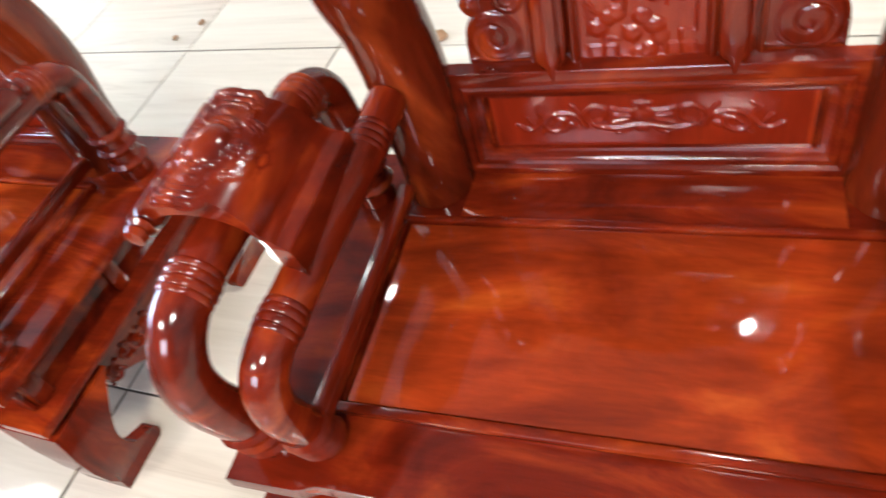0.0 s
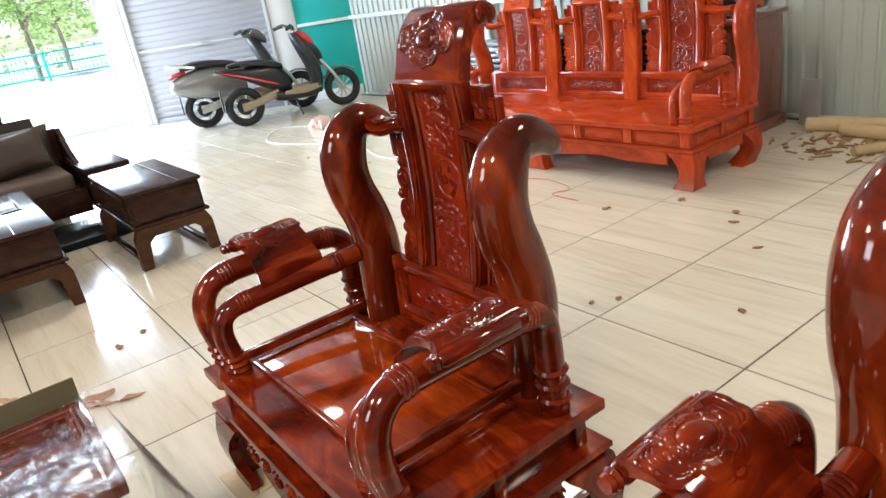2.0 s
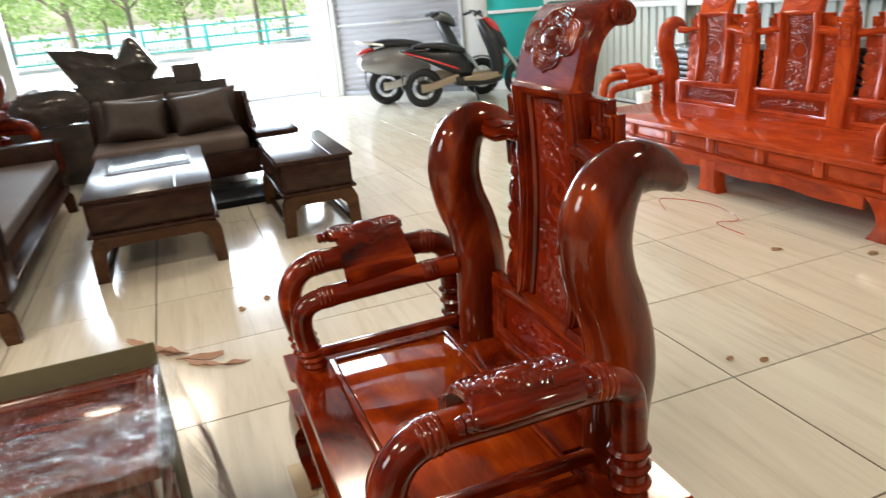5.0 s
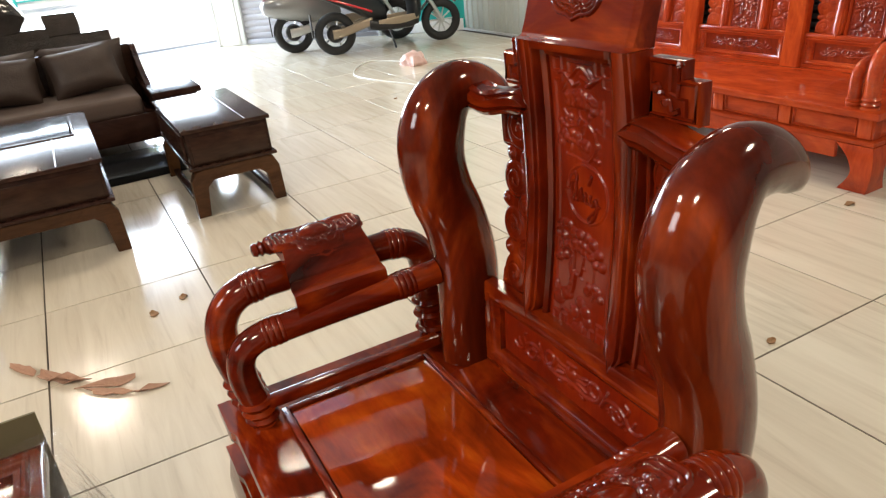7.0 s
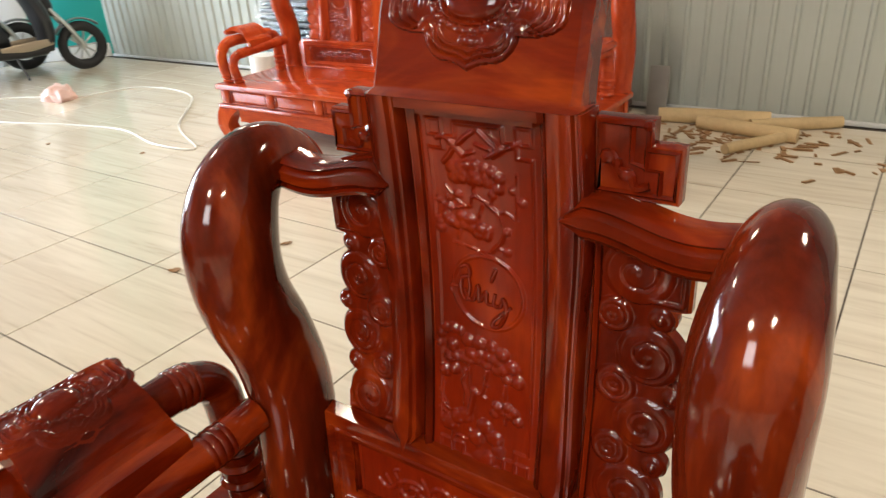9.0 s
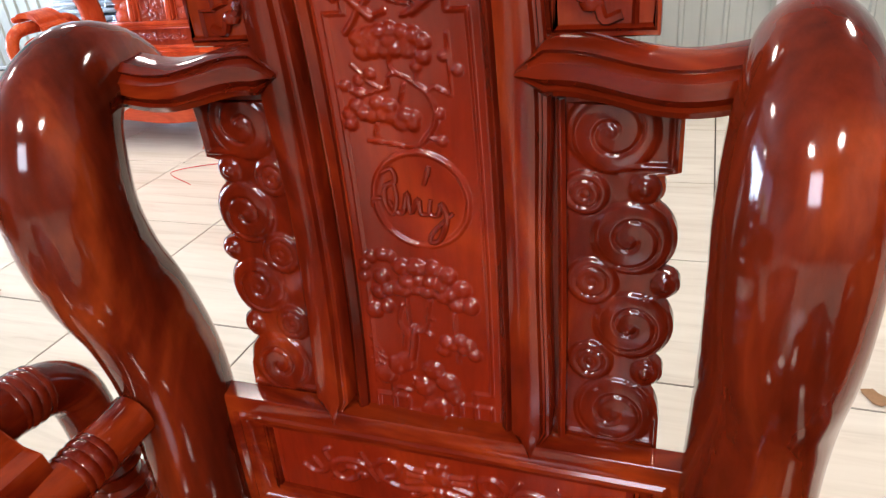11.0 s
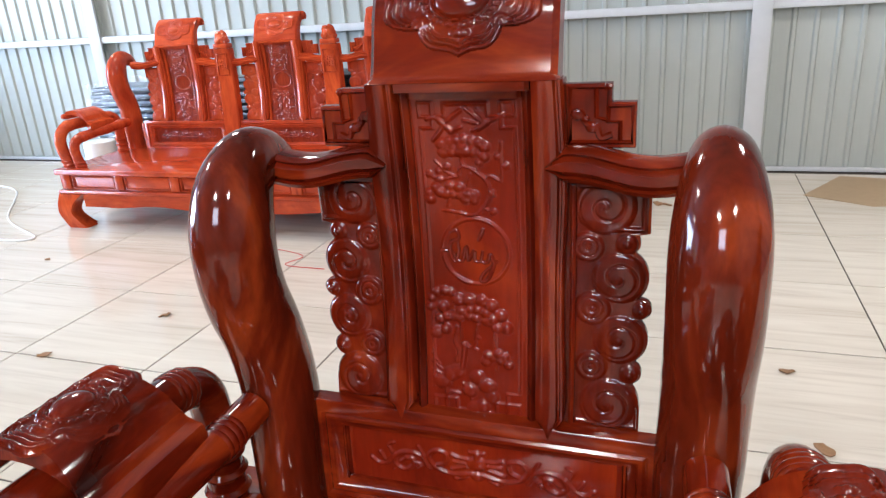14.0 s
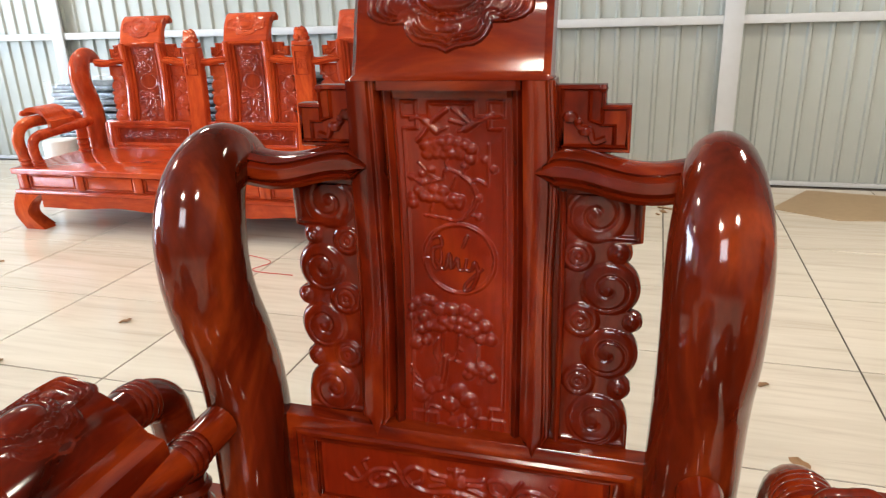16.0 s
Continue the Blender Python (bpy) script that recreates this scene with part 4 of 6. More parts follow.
    crest.faces.new(rows[0][::-1])
    crest.faces.new(rows[-1])
    lathe(crest, [(0.010, -0.136), (0.021, -0.136), (0.025, -0.131), (0.025, 0.131), (0.021, 0.136), (0.010, 0.136)], 20, "x", (0, 0.352, 1.199))
    for s in (-1, 1):
        for k in (0.010, 0.017):
            tube(crest, [(s * 0.1365, 0.352 + k * math.cos(a), 1.199 + k * math.sin(a)) for a in (2 * math.pi * j / 18 for j in range(18))], 0.0028, 5, closed=True)
    crest = part("crest", T(crest), mx, parent, "backward rolled crest")
    part("panel_top_rail", T(bent_bar(bmesh.new(), lambda z: (-0.0930, 0.0930), 1.048, 1.0595, -0.030, 0.0118, 3, 0.005)), mx, parent)
    part("fillet", T(bent_bar(bmesh.new(), lambda z: (-0.0790, 0.0790), 1.037, 1.0475, -0.022, -0.006, 2, 0.005)), mx, parent)
    part("carving", T(medallion(lambda u, v, h: crest_face(u, 0.098 + v, h), 0.096, 0.064, 1.0, 30, step * 1.1)), mx, crest, "raised oval boss with beads and cloud border")
    # lower panel
    put_l = lambda x, z, d: V((x, 0.222 - d + (z - 0.45) * 0.05, z))  # noqa: E731
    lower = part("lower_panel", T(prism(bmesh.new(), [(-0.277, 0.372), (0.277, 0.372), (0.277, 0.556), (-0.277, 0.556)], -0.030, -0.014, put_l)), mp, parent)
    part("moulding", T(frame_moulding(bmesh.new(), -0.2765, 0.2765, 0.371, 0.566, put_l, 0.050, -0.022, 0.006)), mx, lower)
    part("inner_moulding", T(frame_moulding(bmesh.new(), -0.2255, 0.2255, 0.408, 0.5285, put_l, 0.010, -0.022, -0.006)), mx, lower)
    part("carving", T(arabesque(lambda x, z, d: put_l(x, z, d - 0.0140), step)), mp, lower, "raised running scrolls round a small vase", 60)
    for s in (-1, 1):
        part("stile", T(B(*sorted((s * 0.277, s * 0.292)), 0.218, 0.250, 0.371, 0.553, 0.003)), mz, lower)


def curled_post(s, flat=0.84):
    """Thick back post that sways and curls over backwards at the top."""
    line = [(0.315, 0.205, 0.372), (0.317, 0.208, 0.47), (0.320, 0.215, 0.56), (0.322, 0.212, 0.63), (0.323, 0.196, 0.70), (0.324, 0.174, 0.76), (0.324, 0.163, 0.82), (0.324, 0.167, 0.875), (0.324, 0.187, 0.922), (0.324, 0.223, 0.951), (0.324, 0.264, 0.952), (0.324, 0.302, 0.938), (0.324, 0.331, 0.916), (0.324, 0.345, 0.900)]
    rad = [0.066, 0.066, 0.069, 0.068, 0.067, 0.067, 0.067, 0.067, 0.062, 0.053, 0.046, 0.036, 0.024, 0.009]
    pts, rr = spline(line, 5), spline([(r,) for r in rad], 5)
    return tube(bmesh.new(), [(s * p[0], p[1], p[2]) for p in pts], [float(r[0]) for r in rr], 28, True, flat, up=(0, 1, 0))


def collar(p, d, r):
    """Four turned rings round a bar."""
    bm = bmesh.new()
    stops = []
    for k, g in ((-0.021, 0.985), (-0.018, 1.05), (-0.014, 1.05), (-0.012, 1.01), (-0.008, 1.08), (-0.003, 1.08), (0.0, 1.015), (0.003, 1.08), (0.008, 1.08), (0.012, 1.01), (0.014, 1.05), (0.018, 1.05), (0.021, 0.985)):
        stops.append((V(p) + d * k, r * g))
    return tube(bm, [q for q, _ in stops], [g for _, g in stops], 20, True)


def bar_with_collars(pts, r, rings, feet):
    """A bent round bar, and its turned collars and foot rings as pieces of their own."""
    bm = tube(bmesh.new(), pts, r, 20)
    more = [collar(pts[i], (V(pts[i + 1]) - V(pts[i - 1])).normalized(), r) for i in rings]
    for i in feet:
        f = r / 0.0315
        more.append(lathe(bmesh.new(), [(0.024 * f, -0.011), (0.034 * f, -0.008), (0.039 * f, 0.0), (0.034 * f, 0.008), (0.024 * f, 0.011)], 20, "z", V(pts[i])))
    return bm, more


def arm_outer(s):
    line = spline([(0.425, -0.238, 0.372), (0.432, -0.248, 0.43), (0.440, -0.262, 0.50), (0.440, -0.258, 0.555), (0.436, -0.226, 0.597), (0.432, -0.170, 0.613), (0.430, -0.05, 0.612), (0.428, 0.06, 0.612), (0.426, 0.13, 0.610), (0.424, 0.172, 0.588), (0.422, 0.184, 0.545), (0.422, 0.186, 0.47), (0.422, 0.188, 0.372)], 6)
    return bar_with_collars([(s * p[0], p[1] - 0.021, 0.372 + (p[2] - 0.372) * 1.075) for p in line], 0.0318, (29, 47), (2, 4, 6, 66, 68, 70))


def arm_inner(s):
    line = spline([(0.352, -0.228, 0.372), (0.356, -0.238, 0.42), (0.360, -0.248, 0.48), (0.359, -0.238, 0.523), (0.355, -0.205, 0.545), (0.350, -0.15, 0.552), (0.340, -0.03, 0.560), (0.330, 0.08, 0.567), (0.326, 0.172, 0.573)], 6)
    return bar_with_collars([(s * p[0], p[1] - 0.026, 0.372 + (p[2] - 0.372) * 1.075) for p in line], 0.0278, (28, 43), (2, 4, 6))


def arms(parent, s, mat, m=None):
    """One side's outer hoop and inner bar with their collars."""
    bm, more = arm_outer(s)
    arm = part("arm", transformed(bm, m), mat, parent, "bent round arm with turned collars")
    for c in more:
        part("collar", transformed(c, m), mat, arm)
    bm, more = arm_inner(s)
    bar = part("inner_bar", transformed(bm, m), mat, parent, "bent round inner arm bar")
    for c in more:
        part("collar", transformed(c, m), mat, bar)
    return arm


PAD = spline([(0.498, 0.673), (0.493, 0.695), (0.470, 0.706), (0.440, 0.704), (0.408, 0.695), (0.383, 0.678), (0.366, 0.654), (0.358, 0.624), (0.356, 0.578)], 5)


def pad_face(s, u, v, h):
    """A place on the arm rest's top: u along the arm, v across it from the middle of the medallion."""
    want, acc = 0.078 + v, 0.0
    for p, q in zip(PAD, PAD[1:]):
        L = float(np.hypot(*(q - p)))
        if acc + L >= want:
            k = (want - acc) / L
            at, d = p + (q - p) * k, (q - p) / L
            return V((s * (at[0] - d[1] * h), u, at[1] - d[0] * h))
        acc += L
    return V((s * PAD[-1][0], u, PAD[-1][1]))


def arm_pad(s):
    bm = bmesh.new()
    rows, n = [], len(PAD) - 1
    for i, p in enumerate(PAD):
        k = i / n
        spread = 0.094 + 0.012 * math.cos(k * math.pi * 2) * (1 - k)
        d = PAD[min(i + 1, n)] - PAD[max(i - 1, 0)]
        d = d / np.hypot(*d)
        thick = 0.016 + 0.014 * k
        under = (p[0] - 0.4 * abs(d[1]) * thick - 0.003 * k, p[1] - thick * abs(d[0]) - 0.006)
        rows.append([bm.verts.new((s * x, y, z)) for x, y, z in ((p[0], -0.056 - spread + 0.004, p[1]), (p[0], -0.056 + spread - 0.004, p[1]), (under[0] if k < 0.8 else p[0] - 0.03, -0.056 + spread, under[1]), (under[0] if k < 0.8 else p[0] - 0.03, -0.056 - spread, under[1]))])
    for a, b in zip(rows, rows[1:]):
        for j in range(4):
            bm.faces.new((a[j], a[(j + 1) % 4], b[(j + 1) % 4], b[j]))
    bm.faces.new(rows[0][::-1])
    bm.faces.new(rows[-1])
    # rolled outer edge with turned ends
    lathe(bm, [(0.006, -0.160), (0.012, -0.158), (0.015, -0.150), (0.012, -0.146), (0.017, -0.140), (0.013, -0.134), (0.018, -0.126), (0.019, 0.046), (0.013, 0.054), (0.017, 0.060), (0.012, 0.066), (0.015, 0.070), (0.012, 0.078), (0.006, 0.080)], 16, "y", (s * 0.494, -0.022, 0.675))
    return bm


def hoof_leg(sx, sy):
    """Inward-turned scroll foot with a corner edge, tall to the moulding."""
    bm = bmesh.new()
    X, Y = 0.478, 0.304
    prof = [(0.225, 0.150), (0.17, 0.105), (0.12, 0.078), (0.07, 0.078), (0.045, 0.100), (0.030, 0.118), (0.012, 0.122), (0.0, 0.112)]
    out = [(0.225, 0.0), (0.17, 0.010), (0.12, 0.012), (0.07, 0.006), (0.03, -0.006), (0.0, -0.004)]
    rings = []
    for z, w in spline(prof, 3):
        o = float(np.interp(z, [q[0] for q in out[::-1]], [q[1] for q in out[::-1]]))
        a, t = X + o, 0.030
        b = Y + o
        pts = [(a, b), (a - w, b), (a - w, b - t), (a - t, b - t), (a - t, b - w), (a, b - w)]
        rings.append([bm.verts.new((sx * x, sy * y + CY, max(0.0, z))) for x, y in pts])
    for a, b in zip(rings, rings[1:]):
        for j in range(6):
            bm.faces.new((a[j], a[(j + 1) % 6], b[(j + 1) % 6], b[j]))
    bm.faces.new(rings[0][::-1])
    bm.faces.new(rings[-1])
    return bm


CY = -0.026


def apron(bm, put, half, lo=0.13, hi=0.225):
    """Scalloped apron with a carved face; put(u, z, d)."""
    n = 40
    top, bot = [], []
    outline = [(-half, hi), (half, hi)]
    for i in range(n + 1):
        u = half - 2 * half * i / n
        k = abs(u) / half
        z = lo + 0.018 * math.cos(k * math.pi * 2.5) + 0.03 * max(0, k - 0.75) / 0.25
        outline.append((u, z))
    prism(bm, outline, -0.02, 0.0, put, 0.002)
    return bm


def apron_carving(put, half, z=0.175):
    bm = bmesh.new()
    for s in (-1, 1):
        for k in range(4):
            cx = s * (0.03 + k * half * 0.225)
            spiral(bm, put, cx, z + 0.005 * (-1) ** k, 0.021, 1.4, radians(90), s * (-1) ** k, 0.0038, 20)
            for j in range(2):
                blob(bm, put(cx + s * 0.022, z + 0.022 * (j * 2 - 1) * 0.7, 0.001), (0.009, 0.005, 0.005), 7, 4, Matrix.Rotation(s * radians(35), 3, "Y"))
        tube(bm, [put(s * x, q, 0.001) for x, q in spline([(half * 0.80, z + 0.02), (half * 0.9, z + 0.005), (half * 0.94, z - 0.012)], 4)], 0.003, 5)
    blob(bm, put(0, z, 0.001), (0.013, 0.006, 0.015), 8, 4)
    return bm


def stepped_front(bm, x, y0, y1, z0, z1, jog=0.010):
    """Slab whose front edge steps back a little between two ogees."""
    pts = [(-x, y1), (-x, y0), (-x + 0.10, y0)]
    pts += [(-x + 0.10 + 0.03 * k, y0 + jog * (3 * k * k - 2 * k**3)) for k in (0.25, 0.5, 0.75, 1.0)]
    pts += [(-p[0], p[1]) for p in pts[::-1]]
    return prism(bm, pts, z0, z1, lambda u, v, d: V((u, v, d)), 0.003)


def armchair(m, label):
    chair = thing("armchair", m, label, "armchair", "carved red armchairs")
    part("seat_frame", stepped_front(bmesh.new(), 0.474, -0.326, 0.266, 0.345, 0.372), red_x, chair)
    bm = bmesh.new()
    box(bm, -0.338, 0.338, -0.204, 0.101, 0.373, 0.3835, 0.004)
    part("seat_panel", bm, red_seat, chair, "glossy flame-figured seat board")
    bm = bmesh.new()
    for a in ((-0.354, 0.354, -0.220, -0.206), (-0.354, 0.354, 0.103, 0.116), (-0.354, -0.340, -0.205, 0.102), (0.340, 0.354, -0.205, 0.102)):
        box(bm, *a, 0.373, 0.3875, 0.003)
    part("seat_beading", bm, red_x, chair)
    part("rear_ledge", box(bmesh.new(), -0.262, 0.262, 0.118, 0.266, 0.373, 0.381, 0.003), red_x, chair)
    # frieze under the seat, its stiles and sunk panels
    frieze = part("frieze", box(bmesh.new(), -0.438, 0.438, -0.288, 0.232, 0.26, 0.344, 0.002), red_x, chair)
    for x in (-0.424, -0.15, 0.15, 0.424):
        part("stile", B(x - 0.014, x + 0.014, -0.298, -0.2885, 0.262, 0.343, 0.002), red_z, frieze)
    for y in (-0.268, -0.03, 0.212):
        for s in (-1, 1):
            part("stile", B(*sorted((s * 0.4385, s * 0.448)), y - 0.016, y + 0.016, 0.262, 0.343, 0.002), red_z, frieze)
    bm = bmesh.new()
    for c in range(-9, 10):
        spiral(bm, lambda u, z, d: V((u, -0.2885 - d, z)), c * 0.042, 0.302, 0.020, 1.2, radians(90 if c % 2 else 270), 1, 0.0034, 14)
    part("carving", bm, red_x, frieze, "row of small carved scrolls")
    part("base_moulding", stepped_front(bmesh.new(), 0.480, -0.332, 0.274, 0.243, 0.259, 0.008), red_x, chair)
    part("base_moulding", stepped_front(bmesh.new(), 0.466, -0.318, 0.262, 0.226, 0.2425, 0.008), red_x, chair)
    for sx in (-1, 1):
        for sy in (-1, 1):
            part("leg", hoof_leg(sx, sy), red_z, chair)
    for put, half in ((lambda u, z, d: V((u, -0.311 - d, z)), 0.335), (lambda u, z, d: V((u, 0.262 + d, z)), 0.335)):
        a = part("apron", apron(bmesh.new(), put, half), red_x, chair)
        part("carving", apron_carving(put, half), red_x, a)
    for s in (-1, 1):
        put = lambda u, z, d, s=s: V((s * (0.452 + d), u + CY, z))  # noqa: E731
        a = part("apron", apron(bmesh.new(), put, 0.16), red_y, chair)
        part("carving", apron_carving(put, 0.16), red_y, a)
        part("back_post", curled_post(s), red_post, chair, "thick post curling over backwards")
        arm = arms(chair, s, red_y)
        part("side_rail", box(bmesh.new(), *sorted((s * 0.332, s * 0.356)), -0.246, 0.140, 0.408, 0.431, 0.004), red_y, arm)
        pad = part("arm_rest", arm_pad(s), red_y, chair, "curved arm rest with carved medallion")
        part("carving", medallion(lambda u, v, h, s=s: pad_face(s, u - 0.060, v, h), 0.083, 0.062, 1.0, 28), red_y, pad)
    carved_back(chair, red_x, red_z)
    return chair


red_seat = lacquered("red_lacquer_seat", (0.09, 0.008, 0.0025), (0.31, 0.034, 0.0036), (0.60, 0.110, 0.008), "x", 0.06, 1.0, 0.1, 0.26)
chair_a = armchair(pose(0.887, -1.656, 0), "deep red lacquered carved wooden armchair on tiled floor")
chair_b = copy_thing(chair_a, pose(2.276, -1.656, 0, 0, 0, 3))
tagged(chair_b, "glossy red lacquered carved armchair beside its twin")

# ---------- long carved bench by the sheet wall ----------
def bench():
    ob = thing("carved_bench", pose(-1.12, 1.10, 0, 0, 0, 0.6), "long orange-red lacquered carved bench with three panel backs", "bench")
    L = 1.205
    part("seat_board", B(-L, L, -0.325, 0.325, 0.325, 0.357, 0.006), orange_x, ob, "long glossy seat board")
    frieze = part("frieze", B(-L + 0.03, L - 0.03, -0.295, 0.295, 0.235, 0.324, 0.003), orange_x, ob)
    n = 6
    for i in range(n + 1):
        x = -L + 0.06 + (2 * L - 0.12) * i / n
        part("stile", B(x - 0.03, x + 0.03, -0.308, -0.2955, 0.238, 0.323, 0.003), orange_z, frieze)
    for i in range(n):
        a = -L + 0.06 + (2 * L - 0.12) * i / n + 0.04
        b = -L + 0.06 + (2 * L - 0.12) * (i + 1) / n - 0.04
        part("sunk_panel", frame_moulding(bmesh.new(), a, b, 0.243, 0.318, lambda u, z, d: V((u, -0.2955 - d, z)), 0.010, 0.0, 0.006), orange_x, frieze)
    for s in (-1, 1):
        for y in (-0.28, 0.0, 0.28):
            part("stile", B(*sorted((s * (L - 0.0295), s * (L - 0.018))), y - 0.025, y + 0.025, 0.238, 0.323, 0.003), orange_z, frieze)
    part("base_moulding", B(-L, L, -0.325, 0.325, 0.212, 0.234, 0.006), orange_x, ob)
    for s in (-1, 1):
        outline = [(-L + 0.17, 0.211), (L - 0.17, 0.211)]
        for i in range(41):
            u = (L - 0.17) * (1 - 2 * i / 40)
            k = abs(u) / (L - 0.17)
            outline.append((u, 0.142 + 0.008 * math.cos(k * 12) - 0.012 * max(0, k - 0.85) / 0.15))
        part("apron", prism(bmesh.new(), outline, -0.02, 0.0, lambda u, z, d, s=s: V((u, s * (0.318 + d), z)), 0.003), orange_x, ob)
        outline = [(-0.17, 0.211), (0.17, 0.211), (0.17, 0.15), (0.0, 0.14), (-0.17, 0.15)]
        part("apron", prism(bmesh.new(), outline, -0.02, 0.0, lambda u, z, d, s=s: V((s * (L - 0.006 + d), u, z)), 0.003), orange_x, ob)
        for t in (-1, 1):
            leg = bmesh.new()
            rings = []
            for z, w, o in spline([(0.211, 0.165, 0.0), (0.16, 0.115, 0.012), (0.10, 0.092, 0.016), (0.05, 0.105, 0.004), (0.0, 0.13, -0.012)], 4):
                a, b, th = L + o, 0.325 + o, 0.085
                rings.append([leg.verts.new((s * x, t * y, max(0.0, z))) for x, y in ((a, b), (a - w, b), (a - w, b - th), (a - th, b - th), (a - th, b - w), (a, b - w))])
            for p, q in zip(rings, rings[1:]):
                for j in range(6):
                    leg.faces.new((p[j], p[(j + 1) % 6], q[(j + 1) % 6], q[j]))
            leg.faces.new(rings[0][::-1])
            leg.faces.new(rings[-1])
            part("leg", leg, orange_z, ob, "heavy inward-curving foot")
    for t in (-1, 1):
        part("middle_foot", prism(bmesh.new(), [(-0.075, 0.20), (0.075, 0.20), (0.062, 0.12), (0.066, 0.05), (0.085, 0.0), (-0.085, 0.0), (-0.066, 0.05), (-0.062, 0.12)], 0.24, 0.322, lambda u, v, d, t=t: V((u, t * d, v)), 0.008), orange_z, ob)
    k = 0.925
    for cx in (-0.71, 0.0, 0.71):
        m = Matrix.Translation((cx, 0.065, 0.350 - 0.372 * k)) @ Matrix.Diagonal((1.14, 1.0, k, 1))
        carved_back(ob, orange_x, orange_z, m, False, 0.0032)
    for cx in (-0.355, 0.355):
        post = bmesh.new()
        rings = []
        for i in range(15):
            z = 0.357 + 0.60 * i / 14
            y = spine(0.50 + 0.5 * i / 14) + 0.045
            rings.append([post.verts.new((cx + x, y + d, z)) for x, d in ((-0.056, 0.03), (-0.056, -0.012), (-0.048, -0.020), (0.048, -0.020), (0.056, -0.012), (0.056, 0.03))])
        for p, q in zip(rings, rings[1:]):
            for j in range(6):
                post.faces.new((p[j], p[(j + 1) % 6], q[(j + 1) % 6], q[j]))
        post.faces.new(rings[0][::-1])
        post.faces.new(rings[-1])
        post = part("middle_post", post, orange_z, ob, "swayed middle post with carved knob")
        knob = bmesh.new()
        box(knob, cx - 0.05, cx + 0.05, 0.275, 0.335, 0.958, 0.985, 0.006)
        rnd = random.Random(3)
        for i in range(30):
            a, h = rnd.uniform(0, 6.283), rnd.uniform(0.985, 1.05)
            r = 0.045 * (1 - (h - 0.985) / 0.12)
            blob(knob, (cx + r * math.cos(a), 0.305 + 0.6 * r * math.sin(a), h), rnd.uniform(0.010, 0.016), 7, 4)
        blob(knob, (cx, 0.305, 1.01), (0.045, 0.03, 0.045), 10, 6)
        part("knob", knob, orange_z, post, "flame-carved knob")
        part("plaque", frame_moulding(bmesh.new(), cx - 0.038, cx + 0.038, 0.80, 0.93, lambda u, z, d: V((u, spine(0.50 + 0.5 * (z - 0.357) / 0.6) + 0.024 - d, z)), 0.006, 0.0, 0.003), orange_z, post)
        written("福", Matrix.Translation((cx, spine(0.92) + 0.022, 0.865)) @ Matrix.Rotation(radians(90 - 8), 4, "X"), 0.072, 0.002, orange_z, post, "raised fortune character", 0.0)
    for s in (-1, 1):
        m = Matrix.Translation((s * 0.823, 0.105, -0.035)) @ Matrix.Diagonal((1, 1, 1, 1))
        part("end_post", transformed(curled_post(s), m), orange_z, ob, "thick end post curling over backwards")
        m = Matrix.Translation((s * 0.700, 0.0, -0.036))
        arm = arms(ob, s, orange_x, m)
        part("arm_rest", transformed(arm_pad(s), m), orange_x, arm, "curved arm rest")
    return ob


bench()


def crumpled(sx, sy, sz, seed, amount, cuts=14, m=None, sag=0.0):
    """A wrapped bundle: a box with sagging, puckered sides."""
    bm = bmesh.new()
    bmesh.ops.create_cube(bm, size=1)
    bmesh.ops.subdivide_edges(bm, edges=bm.edges[:], cuts=cuts, use_grid_fill=True)
    for v in bm.verts:
        p = v.co.copy()
        r = max(abs(p.x), abs(p.y))
        q = V((p.x * sx, p.y * sy, (p.z + 0.5) * sz))
        d = noise.noise_vector(q * 4.0 + V((seed, 0, 0))) * amount + noise.noise_vector(q * 16.0 + V((0, seed, 0))) * amount * 0.55
        if p.z < -0.49:
            d.z = 0
        q += d
        if sag:
            q.x *= 1 - sag * max(0, p.z) * 0.8
            q.y *= 1 - sag * max(0, p.z) * 0.8
            q.z -= sag * sz * 0.35 * r * max(0, p.z + 0.2)
        q.z = max(q.z, 0)
        v.co = m @ q if m else q
    return bm


# wrapped cabinet, black bag and offcuts at the wall
cab = thing("wrapped_cabinet", pose(-0.52, 2.02, 0), "red wooden cabinet wrapped in clear film", "cabinet")
part("body", B(-0.27, 0.27, -0.28, 0.28, 0.08, 0.74, 0.012), reddish_board, cab)
part("plinth", B(-0.29, 0.29, -0.31, 0.31, 0.0, 0.079, 0.01), reddish_board, cab)
part("top", B(-0.29, 0.29, -0.31, 0.31, 0.741, 0.775, 0.01), reddish_board, cab)
part("door", B(-0.24, -0.005, -0.296, -0.281, 0.12, 0.70, 0.005), reddish_board, cab)
part("door", B(0.005, 0.24, -0.296, -0.281, 0.12, 0.70, 0.005), reddish_board, cab)
part("film", crumpled(0.62, 0.66, 0.79, 3, 0.012, 14, pose(0, 0, 0.002)), film_mat, cab, "clear stretch film")
solo("black_bag", crumpled(0.46, 0.36, 0.17, 7, 0.05, 12, None, 0.5), dark_wrap, "black plastic bag lying on the wrapped cabinet", "bag", m=pose(-0.52, 2.02, 0.800))
solo("grey_board", B(-0.06, 0.06, -0.012, 0.012, 0, 0.30, 0.003), concrete_mat, "pale grey board leaning against the sheet wall", "board", m=pose(-0.07, 2.30, 0.0, -8, 0, 0))
stack = thing("panel_stack", pose(-2.42, 2.0, 0), "stack of grey panels wrapped in film", "panels")
